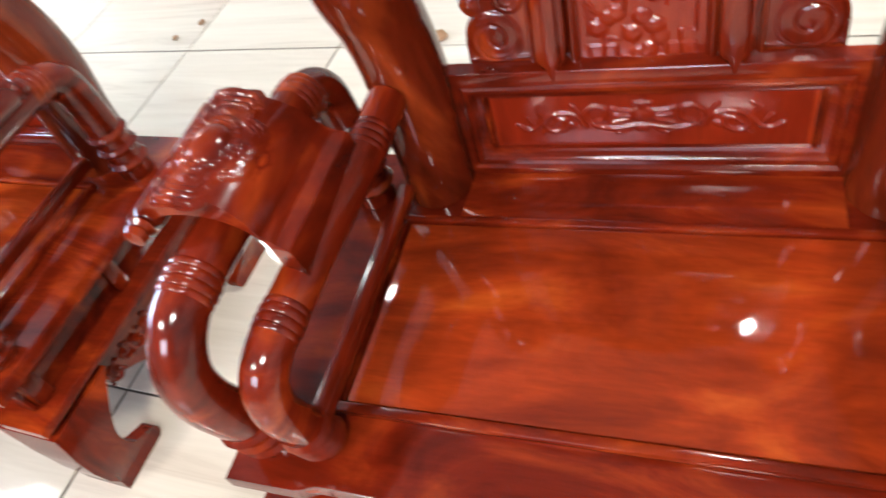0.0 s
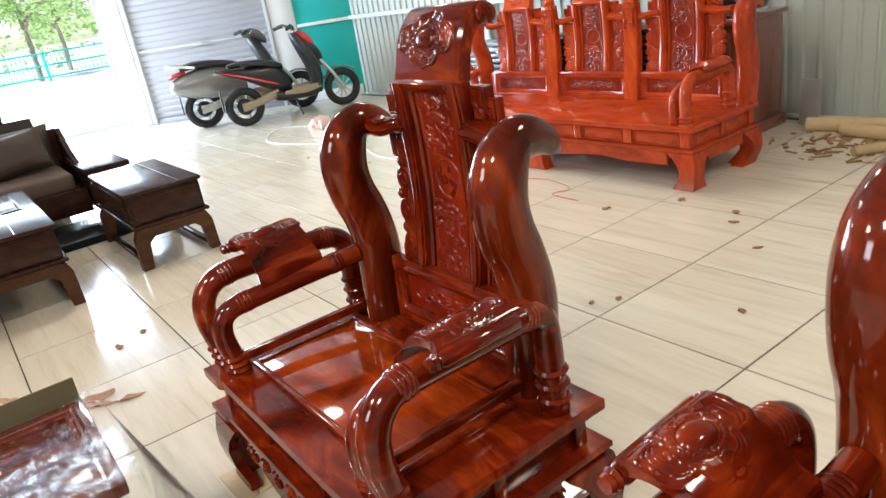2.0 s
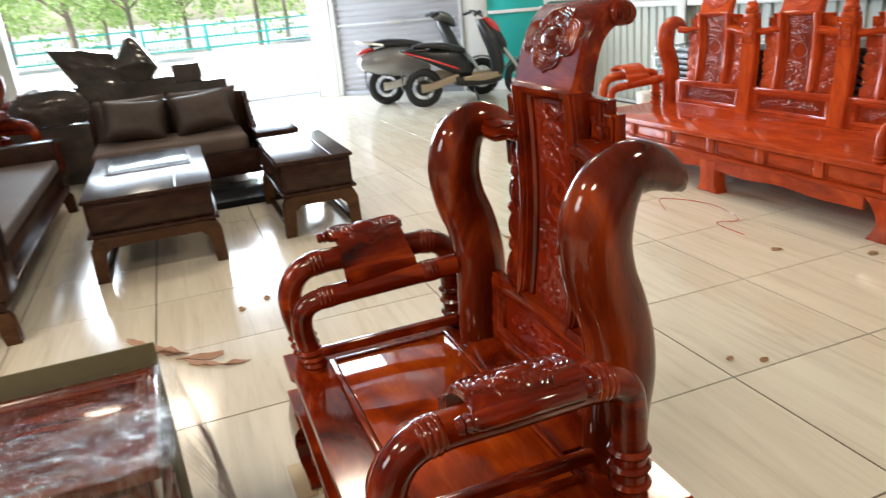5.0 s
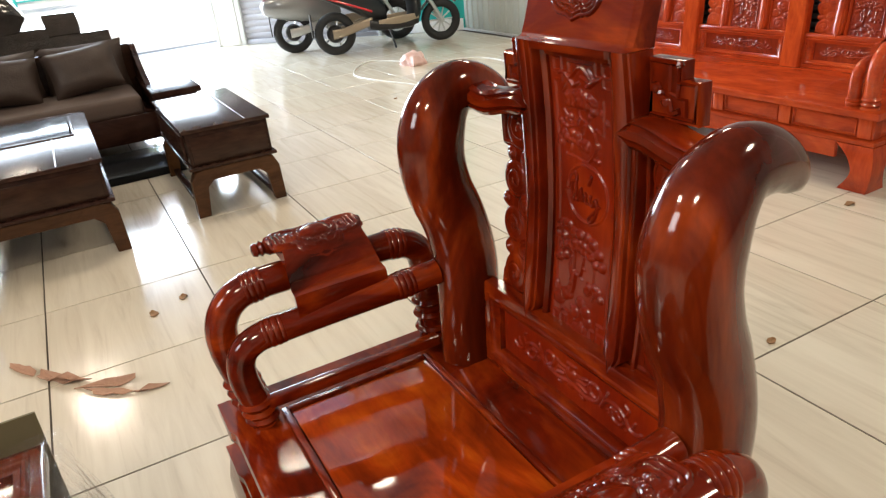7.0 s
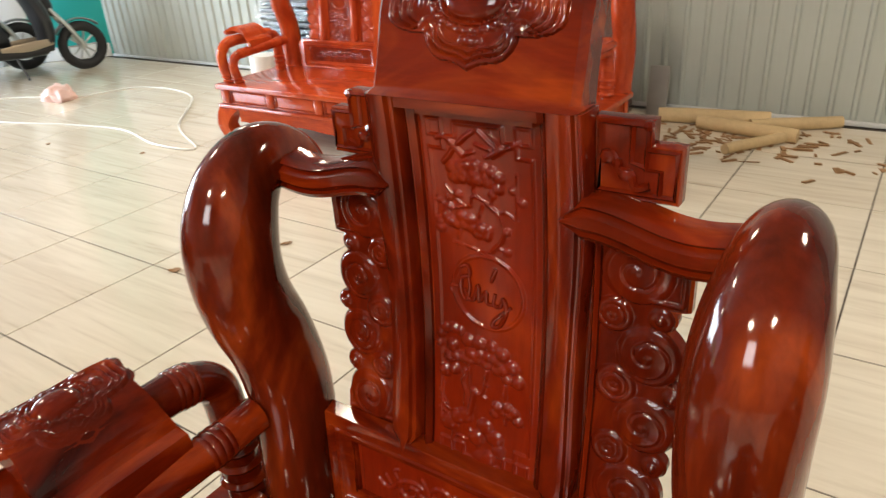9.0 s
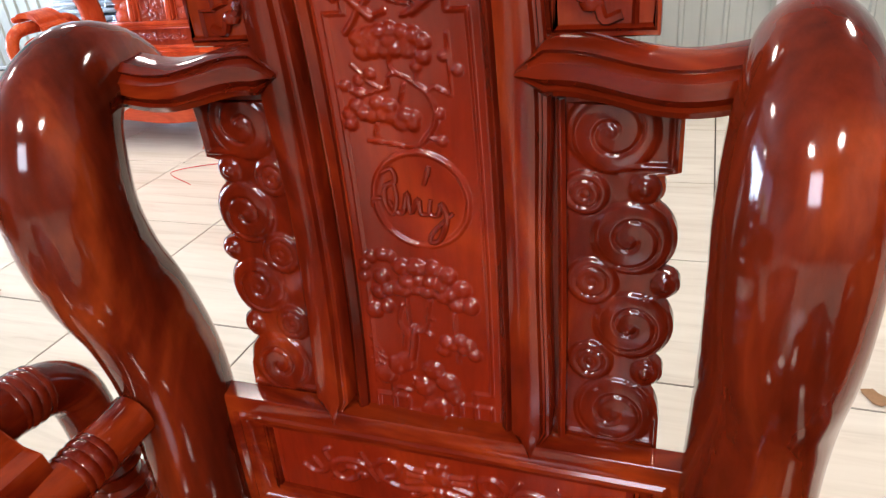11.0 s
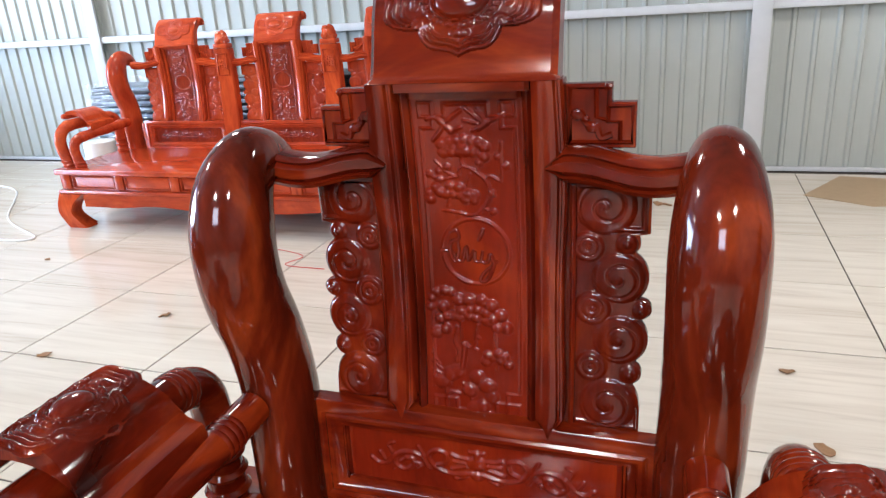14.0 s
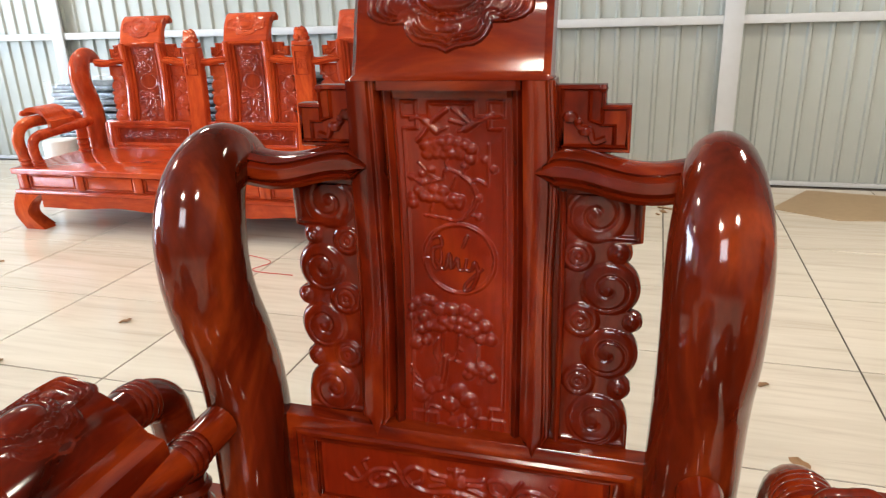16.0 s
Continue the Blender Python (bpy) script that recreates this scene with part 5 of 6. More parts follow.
for i in range(15):
    part("panel", B(-0.55 + random.uniform(-0.012, 0.012), 0.55, -0.2 + random.uniform(-0.01, 0.01), 0.2, i * 0.047 + 0.004, i * 0.047 + 0.036, 0.006), black_mat, stack)
part("film", crumpled(1.14, 0.46, 0.735, 12, 0.012, 14), film_mat, stack, "clear stretch film")
stack2 = thing("panel_stack", pose(-1.15, 2.05, 0), "stack of dark panels behind the bench", "panels")
for i in range(16):
    part("panel", B(-0.60 + random.uniform(-0.012, 0.012), 0.60, -0.2, 0.2, i * 0.047, i * 0.047 + 0.033, 0.005), black_mat, stack2)
solo("film_roll", lathe(bmesh.new(), [(0.02, 0.0), (0.105, 0.0), (0.11, 0.01), (0.11, 0.34), (0.105, 0.35), (0.02, 0.35)], 28), white_plastic, "white roll of packing film standing on the floor", "roll", m=pose(-2.80, 1.62, 0))

for i, (x, y, a, L, r) in enumerate([(0.30, 2.22, 12, 0.62, 0.045), (0.52, 2.06, -8, 0.55, 0.04), (0.74, 2.28, 30, 0.5, 0.035), (0.62, 1.86, 55, 0.42, 0.03)]):
    bm = tube(bmesh.new(), [(-L / 2, 0, r), (-L / 4, 0.006, r), (L / 4, -0.006, r), (L / 2, 0, r)], [r * 0.96, r, r, r * 0.94], 14)
    solo("timber_offcut", bm, bamboo_mat, "pale round timber offcut lying on the floor", "offcut", "timber offcuts", m=pose(x, y, 0, 0, 0, a))
bm = bmesh.new()
for i in range(150):
    x, y = random.gauss(0.45, 0.33), random.gauss(1.95, 0.22)
    if y > 2.38 or -0.2 > x:
        continue
    a, L, w = random.uniform(0, 3.14), random.uniform(0.01, 0.06), random.uniform(0.004, 0.014)
    box(bm, -L, L, -w, w, 0.001, 0.004 + random.uniform(0, 0.006), 0, pose(x, y, 0, random.uniform(-6, 6), random.uniform(-6, 6), math.degrees(a)))
solo("wood_shavings", bm, leaf_mat, "scattered wood shavings and bark on the floor", "shavings", kind="stuff")

# ---------- dark set on the street side ----------
def pillow(w, h, t, n=16):
    """A stuffed cushion with pulled corners, standing in x-z, thick in y."""
    bm = bmesh.new()
    grids = []
    for side in (-1, 1):
        g = []
        for i in range(n + 1):
            row = []
            for j in range(n + 1):
                u, v = 2 * i / n - 1, 2 * j / n - 1
                pinch = 1 - 0.07 * (1 - u * u) - 0.0
                pinch2 = 1 - 0.07 * (1 - v * v)
                puff = (max(0.0, (1 - u**4) * (1 - v**4))) ** 0.55
                d = t / 2 * puff + 0.006 * noise.noise(V((u * 3, v * 3, side + w * 9))) * puff
                row.append(bm.verts.new((u * w / 2 * pinch2, side * d, v * h / 2 * pinch)))
            g.append(row)
        grids.append(g)
    for g in grids:
        for i in range(n):
            for j in range(n):
                bm.faces.new((g[i][j], g[i + 1][j], g[i + 1][j + 1], g[i][j + 1]))
    bmesh.ops.remove_doubles(bm, verts=bm.verts, dist=0.0008)
    return bm


def bow_leg_frame(y0, y1, top, thick, x0, x1):
    """Two splayed legs joined by a rounded rail, seen from the end."""
    w = y1 - y0
    out = [(y0 - 0.01, 0.0), (y0 - 0.004, top * 0.75), (y0 + 0.02, top * 0.96), (y0 + 0.05, top), (y1 - 0.05, top), (y1 - 0.02, top * 0.96), (y1 + 0.004, top * 0.75), (y1 + 0.01, 0.0)]
    inn = [(y1 - 0.045, 0.0), (y1 - 0.062, top * 0.62), (y1 - 0.10, top * 0.76), (y0 + 0.10, top * 0.76), (y0 + 0.062, top * 0.62), (y0 + 0.045, 0.0)]
    return prism(bmesh.new(), out + inn, x0, x1, lambda u, v, d: V((d, u, v)), 0.006)


def low_table(name, label, x0, x1, y0, y1, h, glass=None):
    cx, cy = (x0 + x1) / 2, (y0 + y1) / 2
    a, b = (x1 - x0) / 2, (y1 - y0) / 2
    ob = thing(name, pose(cx, cy, 0), label, "table")
    body = part("body", B(-a + 0.015, a - 0.015, -b + 0.015, b - 0.015, 0.265, h - 0.022, 0.006), walnut_x, ob)
    part("top", B(-a, a, -b, b, h - 0.021, h, 0.006), walnut_x, ob, "dark polished top")
    part("top_seam", B(-a + 0.01, a - 0.01, b * 0.42, b * 0.42 + 0.006, h + 0.0005, h + 0.002, 0), black_mat, ob)
    part("drawer_front", B(a - 0.0145, a - 0.004, -b + 0.03, b - 0.03, 0.28, h - 0.04, 0.004), walnut_y, body)
    part("drawer_front", B(-a + 0.05, a - 0.10, -b + 0.002, -b + 0.0145, 0.28, h - 0.04, 0.004), walnut_x, body)
    part("lower_rail", B(-a + 0.002, a + 0.004, -b - 0.002, b + 0.002, 0.246, 0.2645, 0.006), walnut_x, ob)
    part("leg_frame", bow_leg_frame(-b, b, 0.245, 0.06, a - 0.07, a - 0.006), walnut_leg, ob, "rounded brown bow leg")
    part("leg_frame", bow_leg_frame(-b, b, 0.245, 0.06, -a + 0.006, -a + 0.07), walnut_leg, ob)
    for s in (-1, 1):
        part("runner", B(-a + 0.0705, a - 0.0705, s * (b - 0.03) - 0.018, s * (b - 0.03) + 0.018, 0.02, 0.045, 0.005), walnut_x, ob)
    if glass:
        gx0, gx1, gy0, gy1 = (glass[0] - cx, glass[1] - cx, glass[2] - cy, glass[3] - cy)
        part("glass_inset", B(gx0, gx1, gy0, gy1, h + 0.0005, h + 0.004, 0.001), glass_top, ob, "black glass inset")
        part("inset_rim", frame_moulding(bmesh.new(), gx0 - 0.02, gx1 + 0.02, gy0 - 0.02, gy1 + 0.02, lambda u, v, d: V((u, v, h + d)), 0.02, 0.0, 0.006), walnut_x, ob)
    return ob


low_table("side_table", "dark walnut low side table with bow legs", -2.74, -1.79, -1.655, -1.215, 0.452)
low_table("coffee_table", "dark walnut coffee table with black glass inset", -2.88, -1.63, -2.67, -2.02, 0.448, (-2.80, -2.26, -2.57, -2.12))
solo("low_shelf", B(-0.30, 0.30, -0.52, 0.52, 0.0, 0.05, 0.008), glass_top, "low black shelf board on the floor behind the tables", "shelf", m=pose(-3.05, -1.70, 0))

# two-seat sofa facing the tables
ob = thing("sofa", pose(-3.72, -2.15, 0), "dark brown sofa with two cushions and a flat wooden arm", "sofa", "dark sofas")
part("base", B(-0.40, 0.36, -0.62, 0.56, 0.10, 0.27, 0.008), walnut_y, ob)
part("seat", B(-0.30, 0.37, -0.61, 0.50, 0.271, 0.40, 0.03, seg=3), seat_fabric, ob, "brown fabric seat")
part("front_rail", B(0.36, 0.385, -0.62, 0.56, 0.10, 0.28, 0.005), walnut_y, ob)
part("back_frame", B(-0.43, -0.34, -0.64, 0.58, 0.10, 0.66, 0.010), walnut_y, ob)
for y in (-0.32, 0.24):
    part("back_cushion", transformed(pillow(0.56, 0.36, 0.15), pose(-0.255, y, 0.54, -8, 0, 90)), fabric_mat, ob)
part("arm_top", B(-0.36, 0.56, 0.55, 0.86, 0.385, 0.425, 0.008), walnut_x, ob, "broad flat wooden arm")
part("arm_box", B(-0.36, 0.50, 0.57, 0.84, 0.12, 0.384, 0.008), walnut_x, ob)
part("arm_slope", prism(bmesh.new(), [(-0.38, 0.426), (0.16, 0.426), (-0.05, 0.50), (-0.26, 0.66), (-0.38, 0.66)], 0.565, 0.60, lambda u, v, d: V((u, d, v)), 0.004), walnut_x, ob)
for x in (-0.36, 0.30):
    for y in (-0.58, 0.76):
        part("leg", B(x, x + 0.06, y, y + 0.05, 0, 0.119 if y > 0.6 else 0.099, 0.006), walnut_leg, ob)
for y, t in ((-0.29, 6), (0.22, -5)):
    c = solo("cushion", transformed(pillow(0.46, 0.31, 0.15), Matrix()), fabric_mat, "dark brown square cushion leaning on the sofa", "cushion", "sofa cushions", m=pose(-3.72 - 0.055, -2.15 + y, 0.56, -16, t, 90))

# long sofa along the other side
ob = thing("long_sofa", pose(-1.95, -3.36, 0), "dark wooden long sofa with brown fabric seat", "sofa", "dark sofas")
part("base", B(-1.42, 0.80, -0.36, 0.36, 0.20, 0.33, 0.008), walnut_x, ob)
part("seat", B(-1.41, 0.66, -0.30, 0.385, 0.331, 0.415, 0.02, seg=3), seat_fabric, ob, "brown fabric seat")
part("arm", B(0.665, 0.90, -0.36, 0.42, 0.20, 0.535, 0.010), walnut_y, ob, "broad wooden arm with grooved end")
for i in range(5):
    part("slat", B(0.70 + i * 0.012, 0.704 + i * 0.012, 0.4205, 0.428, 0.33, 0.50, 0.001), black_mat, ob)
part("arm", B(-1.56, -1.425, -0.36, 0.38, 0.20, 0.54, 0.010), walnut_y, ob)
part("back_frame", B(-1.56, 0.90, -0.46, -0.365, 0.12, 0.72, 0.010), walnut_x, ob)
part("lower_rail", B(-1.54, 0.90, -0.36, 0.40, 0.155, 0.199, 0.008), walnut_x, ob)
for x in (-1.54, 0.84):
    part("leg_frame", bow_leg_frame(-0.42, 0.41, 0.154, 0.06, x, x + 0.06), walnut_leg, ob, "rounded brown bow leg")
for x, t in ((-1.20, 4), (-0.76, -6), (-0.20, 5)):
    solo("cushion", pillow(0.44, 0.40, 0.17), leather_mat, "dark leather cushion leaning on the long sofa", "cushion", "long sofa cushions", m=pose(-1.95 + x, -3.36 - 0.215, 0.595, -18, t, 0))

# wrapped bundles behind the sofa
def wrap_material(name, colour):
    """Dark goods under tight stretch film: dark below, clear gloss and fine pulled creases above."""
    m, nt, n, l, b = nodes_of(name)
    v = coords(nt)
    patch = noise_tex(nt, v, 5.0, 4)
    l.new(ramp(nt, patch, [(0.3, tuple(c * 0.5 for c in colour)), (0.7, tuple(c * 1.5 for c in colour))]), b.inputs["Base Color"])
    b.inputs["Roughness"].default_value, b.inputs["Coat Weight"].default_value, b.inputs["Coat Roughness"].default_value = 0.5, 0.9, 0.07
    crease = noise_tex(nt, coords(nt, (2, 3, 7)), 4.0, 7, 0.7, 2.2)
    bump(nt, b, crease, 0.9, 0.03)
    return m


bundle_wrap = wrap_material("film_wrapped_goods", (0.050, 0.038, 0.030))
def bundle(sx, sy, sz, seed, shape):
    """A film-wrapped bundle; shape moves each point by its height (0 to 1) and its place across (-1 to 1)."""
    bm = crumpled(sx, sy, sz, seed, 0.020, 18)
    for v in bm.verts:
        h, u = v.co.z / sz, v.co.y / sy * 2
        dy, dz, k = shape(h, u)
        v.co = V((v.co.x * k, v.co.y * k + dy, max(0.0, v.co.z + dz)))
    return bm


box_like = lambda h, u: (0, 0, 1.0)  # noqa: E731
bolster = lambda h, u: (0, -0.05 * abs(u) ** 3 * h, 0.80 + 0.20 * math.sin(math.pi * h))  # noqa: E731
peaked = lambda h, u: (0.16 * (1 - h) * max(0.0, -u) ** 1.5 - 0.02 * h, h * (0.035 * max(0.0, -u) ** 3 - 0.05 * max(0.0, u)), 1.0)  # noqa: E731
tied = lambda h, u: (0.02, -0.09 * h * u * u, 1.04 - 0.95 * abs(h - 0.42))  # noqa: E731
PARCELS = [
    (-4.75, -3.12, 0.00, 0.50, 0.62, 0.50, box_like, "low dark furniture part wrapped in black film"),
    (-4.75, -3.12, 0.51, 0.42, 0.62, 0.29, bolster, "rounded bolster bundle wrapped in shiny black film"),
    (-5.15, -2.22, 0.00, 0.60, 1.24, 0.60, box_like, "dark furniture stack wrapped in black film"),
    (-5.10, -2.50, 0.59, 0.50, 0.86, 0.19, box_like, "flat dark bundle wrapped in black film"),
    (-5.08, -2.79, 0.765, 0.36, 0.52, 0.32, peaked, "peaked bundle wrapped in brown film"),
    (-5.08, -2.41, 0.765, 0.34, 0.36, 0.39, tied, "pointed bundle tied up in brown film"),
]
for k, (x, y, z, sx, sy, sz, shape, label) in enumerate(PARCELS):
    solo("wrapped_parcel", bundle(sx, sy, sz, 9 * k + 2, shape), bundle_wrap, label, "bundle", "wrapped bundles", m=pose(x, y, z, 0, 0, (k * 7) % 8 - 4), angle=32)
solo("wrapped_box", crumpled(0.36, 0.24, 0.16, 31, 0.008, 8), bundle_wrap, "flat grey-brown box wrapped in film on the bundles", "box", m=pose(-5.08, -1.96, 0.715))
solo("wrapped_box", crumpled(0.40, 0.44, 0.12, 37, 0.008, 8), bundle_wrap, "flat dark box wrapped in film on the stack", "box", m=pose(-5.08, -1.85, 0.59))
# more red chairs in the row behind
for x, y, a in ((-4.35, -3.42, 178), (-5.45, -3.50, 182)):
    c = copy_thing(chair_a, pose(x, y, 0, 0, 0, a))
    tagged(c, "red carved armchair in the row behind the sofas")

# film-wrapped tea table in front
tea_wood = lacquered("tea_table_lacquer", (0.030, 0.006, 0.003), (0.095, 0.016, 0.006), (0.17, 0.035, 0.011), "y", 0.12, 0.8, 0.2)
ob = thing("wrapped_table", pose(0.68, -2.78, 0), "red-brown tea table wrapped in clear film", "table")
part("top", B(-0.222, 0.222, -0.50, 0.49, 0.415, 0.445, 0.006), tea_wood, ob)
part("top_frame", frame_moulding(bmesh.new(), -0.222, 0.222, -0.50, 0.49, lambda u, v, d: V((u, v, 0.4455 + d)), 0.05, 0.0, 0.008), tea_wood, ob)
part("body", B(-0.20, 0.20, -0.47, 0.46, 0.16, 0.414, 0.006), tea_wood, ob)
for s in (-1, 1):
    part("end_panel", frame_moulding(bmesh.new(), -0.18, 0.18, 0.19, 0.39, lambda u, z, d, s=s: V((u, s * (0.462 if s > 0 else 0.472) + s * d, z)), 0.03, 0.0, 0.008), tea_wood, ob)
    for y in (-0.47, 0.41):
        part("leg", B(*sorted((s * 0.205, s * 0.14)), y, y + 0.06, 0.0, 0.159, 0.006), tea_wood, ob)
part("side_panel", frame_moulding(bmesh.new(), -0.44, 0.43, 0.19, 0.39, lambda u, z, d: V((0.2005 + d, u, z)), 0.04, 0.0, 0.008), tea_wood, ob)
bunch = bmesh.new()
grid = [[bunch.verts.new((0.02 + 0.225 * i / 24 + 0.03 * (1 - i / 24) * noise.noise(V((j * 0.2, 0, 3))), -0.51 + 1.03 * j / 80, 0.470 + 0.012 * noise.noise(V((i * 0.35, j * 0.16, 5))) - 0.012 * (i / 24) ** 6)) for j in range(81)] for i in range(25)]
for i in range(24):
    for j in range(80):
        bunch.faces.new((grid[i][j], grid[i + 1][j], grid[i + 1][j + 1], grid[i][j + 1]))
part("bunched_film", bunch, bunched_film, ob, "bunched whitish film")
loose = bmesh.new()
grid = []
for i in range(61):
    u = i / 60
    row = []
    for j in range(21):
        w = j / 20
        pleat = 0.007 * math.sin(u * 95 + 3 * noise.noise(V((u * 9, w * 2, 1)))) * min(1.0, w * 3)
        out = 0.125 * math.sin(math.pi * min(1.0, w * 0.72 + 0.05)) * (0.55 + 0.45 * u)
        row.append(loose.verts.new((-0.20 + 0.44 * u + 0.02 * noise.noise(V((w * 4, u * 3, 2))), 0.505 + out + pleat, 0.465 - 0.45 * w)))
    grid.append(row)
for i in range(60):
    for j in range(20):
        loose.faces.new((grid[i][j], grid[i + 1][j], grid[i + 1][j + 1], grid[i][j + 1]))
part("loose_film", loose, loose_mat, ob, "loose pleated clear film hanging at the end")
part("film", crumpled(0.485, 1.05, 0.462, 41, 0.016, 30), film_mat, ob, "wrinkled clear stretch film")
solo("kraft_sheet", B(-0.003, 0.003, -0.50, 0.50, 0.0, 0.497, 0.001), kraft_mat, "olive card sheet standing behind the wrapped table", "card", m=pose(0.415, -2.79, 0))

# ---------- scooters ----------
def wheel(parent, name, x, r, w, spokes):
    ring = [(x + (r - 0.042) * math.cos(a), 0, r + (r - 0.042) * math.sin(a)) for a in (2 * math.pi * j / 40 for j in range(40))]
    ob = part(name, tube(bmesh.new(), ring, w * 1.1, 12, closed=True, flat=0.050 / (w * 1.1), up=(0, 1, 0)), rubber_mat, parent, "black tyre")
    rim = bmesh.new()
    tube(rim, [(x + (r - 0.072) * math.cos(a), 0, r + (r - 0.072) * math.sin(a)) for a in (2 * math.pi * j / 32 for j in range(32))], 0.014, 8, closed=True, flat=1.5)
    lathe(rim, [(0.02, -0.05), (0.035, -0.045), (0.035, 0.045), (0.02, 0.05)], 16, "y", (x, 0, r))
    for k in range(spokes):
        a = 2 * math.pi * k / spokes
        tube(rim, [(x + q * math.cos(a), 0, r + q * math.sin(a)) for q in (0.03, r - 0.075)], 0.010, 6)
    part("rim", rim, chrome_mat, ob, "bright alloy rim")
    return ob


def hull(sections, n=20):
    """A body through oval sections: x, z, half width, half height."""
    bm = bmesh.new()
    secs = spline(sections, 4)
    rings = []
    for x, z, w, h in secs:
        rings.append([bm.verts.new((x, w * math.copysign(abs(math.cos(a)) ** 0.75, math.cos(a)), z + h * math.copysign(abs(math.sin(a)) ** 0.75, math.sin(a)))) for a in (2 * math.pi * j / n for j in range(n))])
    for a, b in zip(rings, rings[1:]):
        for j in range(n):
            bm.faces.new((a[j], a[(j + 1) % n], b[(j + 1) % n], b[j]))
    bm.faces.new(rings[0][::-1])
    bm.faces.new(rings[-1])
    return bm


def shield(sections, n=20):
    """An upright body through level sections: height, x, half width, half depth."""
    bm = bmesh.new()
    rings = []
    for z, x, w, h in spline(sections, 4):
        rings.append([bm.verts.new((x + h * math.sin(a), w * math.cos(a), z)) for a in (2 * math.pi * j / n for j in range(n))])
    for a, b in zip(rings, rings[1:]):
        for j in range(n):
            bm.faces.new((a[j], a[(j + 1) % n], b[(j + 1) % n], b[j]))
    bm.faces.new(rings[0][::-1])
    bm.faces.new(rings[-1])
    return bm


def scooter(m, label, style):
    ob = thing("scooter", m, label, "scooter", "parked scooters")
    W, r = 1.29, 0.235
    wheel(ob, "rear_wheel", 0, r, 0.055, 5)
    wheel(ob, "front_wheel", W, r, 0.050, 10)
    main, trim = (grey_paint, grey_paint) if style == "grey" else (black_mat, red_paint)
    if style == "grey":
        part("tail", hull([(-0.34, 0.55, 0.04, 0.04), (-0.28, 0.555, 0.11, 0.10), (-0.10, 0.555, 0.18, 0.165), (0.12, 0.55, 0.20, 0.20), (0.34, 0.53, 0.18, 0.21), (0.50, 0.49, 0.13, 0.19), (0.60, 0.44, 0.08, 0.12)]), grey_paint, ob, "grey painted side panels")
        part("tail_light", hull([(-0.34, 0.675, 0.06, 0.02), (-0.27, 0.70, 0.09, 0.03), (-0.12, 0.735, 0.10, 0.025)]), red_paint, ob, "red tail light")
        part("seat", hull([(-0.18, 0.76, 0.10, 0.03), (-0.02, 0.79, 0.15, 0.045), (0.22, 0.775, 0.16, 0.05), (0.44, 0.73, 0.13, 0.05), (0.55, 0.71, 0.08, 0.03)]), black_mat, ob, "black seat")
        part("grab_rail", tube(bmesh.new(), spline([(0.0, 0.14, 0.77), (-0.20, 0.15, 0.81), (-0.33, 0.0, 0.825), (-0.20, -0.15, 0.81), (0.0, -0.14, 0.77)], 6), 0.017, 8), chrome_mat, ob, "silver grab rail")
    else:
        part("tail", hull([(-0.26, 0.72, 0.03, 0.02), (-0.18, 0.70, 0.07, 0.04), (0.05, 0.63, 0.13, 0.08), (0.26, 0.565, 0.15, 0.13), (0.42, 0.52, 0.14, 0.17), (0.54, 0.46, 0.10, 0.15), (0.62, 0.40, 0.07, 0.09)]), black_mat, ob, "black angular side panels")
        part("seat", hull([(-0.10, 0.745, 0.08, 0.02), (0.05, 0.75, 0.13, 0.03), (0.28, 0.72, 0.15, 0.045), (0.46, 0.67, 0.12, 0.05), (0.56, 0.64, 0.07, 0.03)]), black_mat, ob, "long black seat")
        part("grab_rail", tube(bmesh.new(), spline([(0.08, 0.10, 0.70), (-0.14, 0.11, 0.71), (-0.24, 0.0, 0.72), (-0.14, -0.11, 0.71), (0.08, -0.10, 0.70)], 6), 0.016, 8), black_mat, ob)
        for s in (-1, 1):
            tb = tube(bmesh.new(), [(-0.20, s * 0.075, 0.69), (0.05, s * 0.137, 0.60), (0.30, s * 0.148, 0.50), (0.44, s * 0.125, 0.44)], 0.014, 6)
            part("red_trim", tb, red_paint, ob, "red frame stripe")
    for s in (-1, 1):
        arm = hull([(-0.04, 0.235, 0.02, 0.055), (0.10, 0.25, 0.022, 0.05), (0.30, 0.30, 0.024, 0.05), (0.44, 0.33, 0.02, 0.05)])
        part("swing_arm", transformed(arm, Matrix.Translation((0, s * 0.085, 0))), chrome_mat if style == "grey" else tan_paint, ob, "pale alloy swing arm")
    part("hub_motor", lathe(bmesh.new(), [(0.02, -0.07), (0.085, -0.062), (0.10, -0.03), (0.10, 0.03), (0.085, 0.062), (0.02, 0.07)], 24, "y", (0, 0, r)), black_mat, ob)
    floor_board = hull([(0.40, 0.30, 0.12, 0.07), (0.55, 0.27, 0.15, 0.065), (0.85, 0.26, 0.16, 0.06), (0.94, 0.29, 0.15, 0.07), (0.99, 0.38, 0.13, 0.05)])
    part("floorboard", floor_board, main if style == "grey" else black_mat, ob)
    for s in (-1, 1):
        part("side_skirt", hull([(0.50, 0.315, 0.008, 0.02), (0.75, 0.315, 0.010, 0.045), (0.98, 0.335, 0.008, 0.03)], 10), tan_paint, ob, "bronze floor panel").location.y = s * 0.157
    part("leg_shield", shield([(0.24, 0.93, 0.14, 0.08), (0.40, 0.97, 0.19, 0.075), (0.58, 0.95, 0.22, 0.085), (0.76, 0.89, 0.20, 0.09), (0.90, 0.83, 0.13, 0.08), (1.0, 0.79, 0.07, 0.06)]), black_mat, ob, "front leg shield")
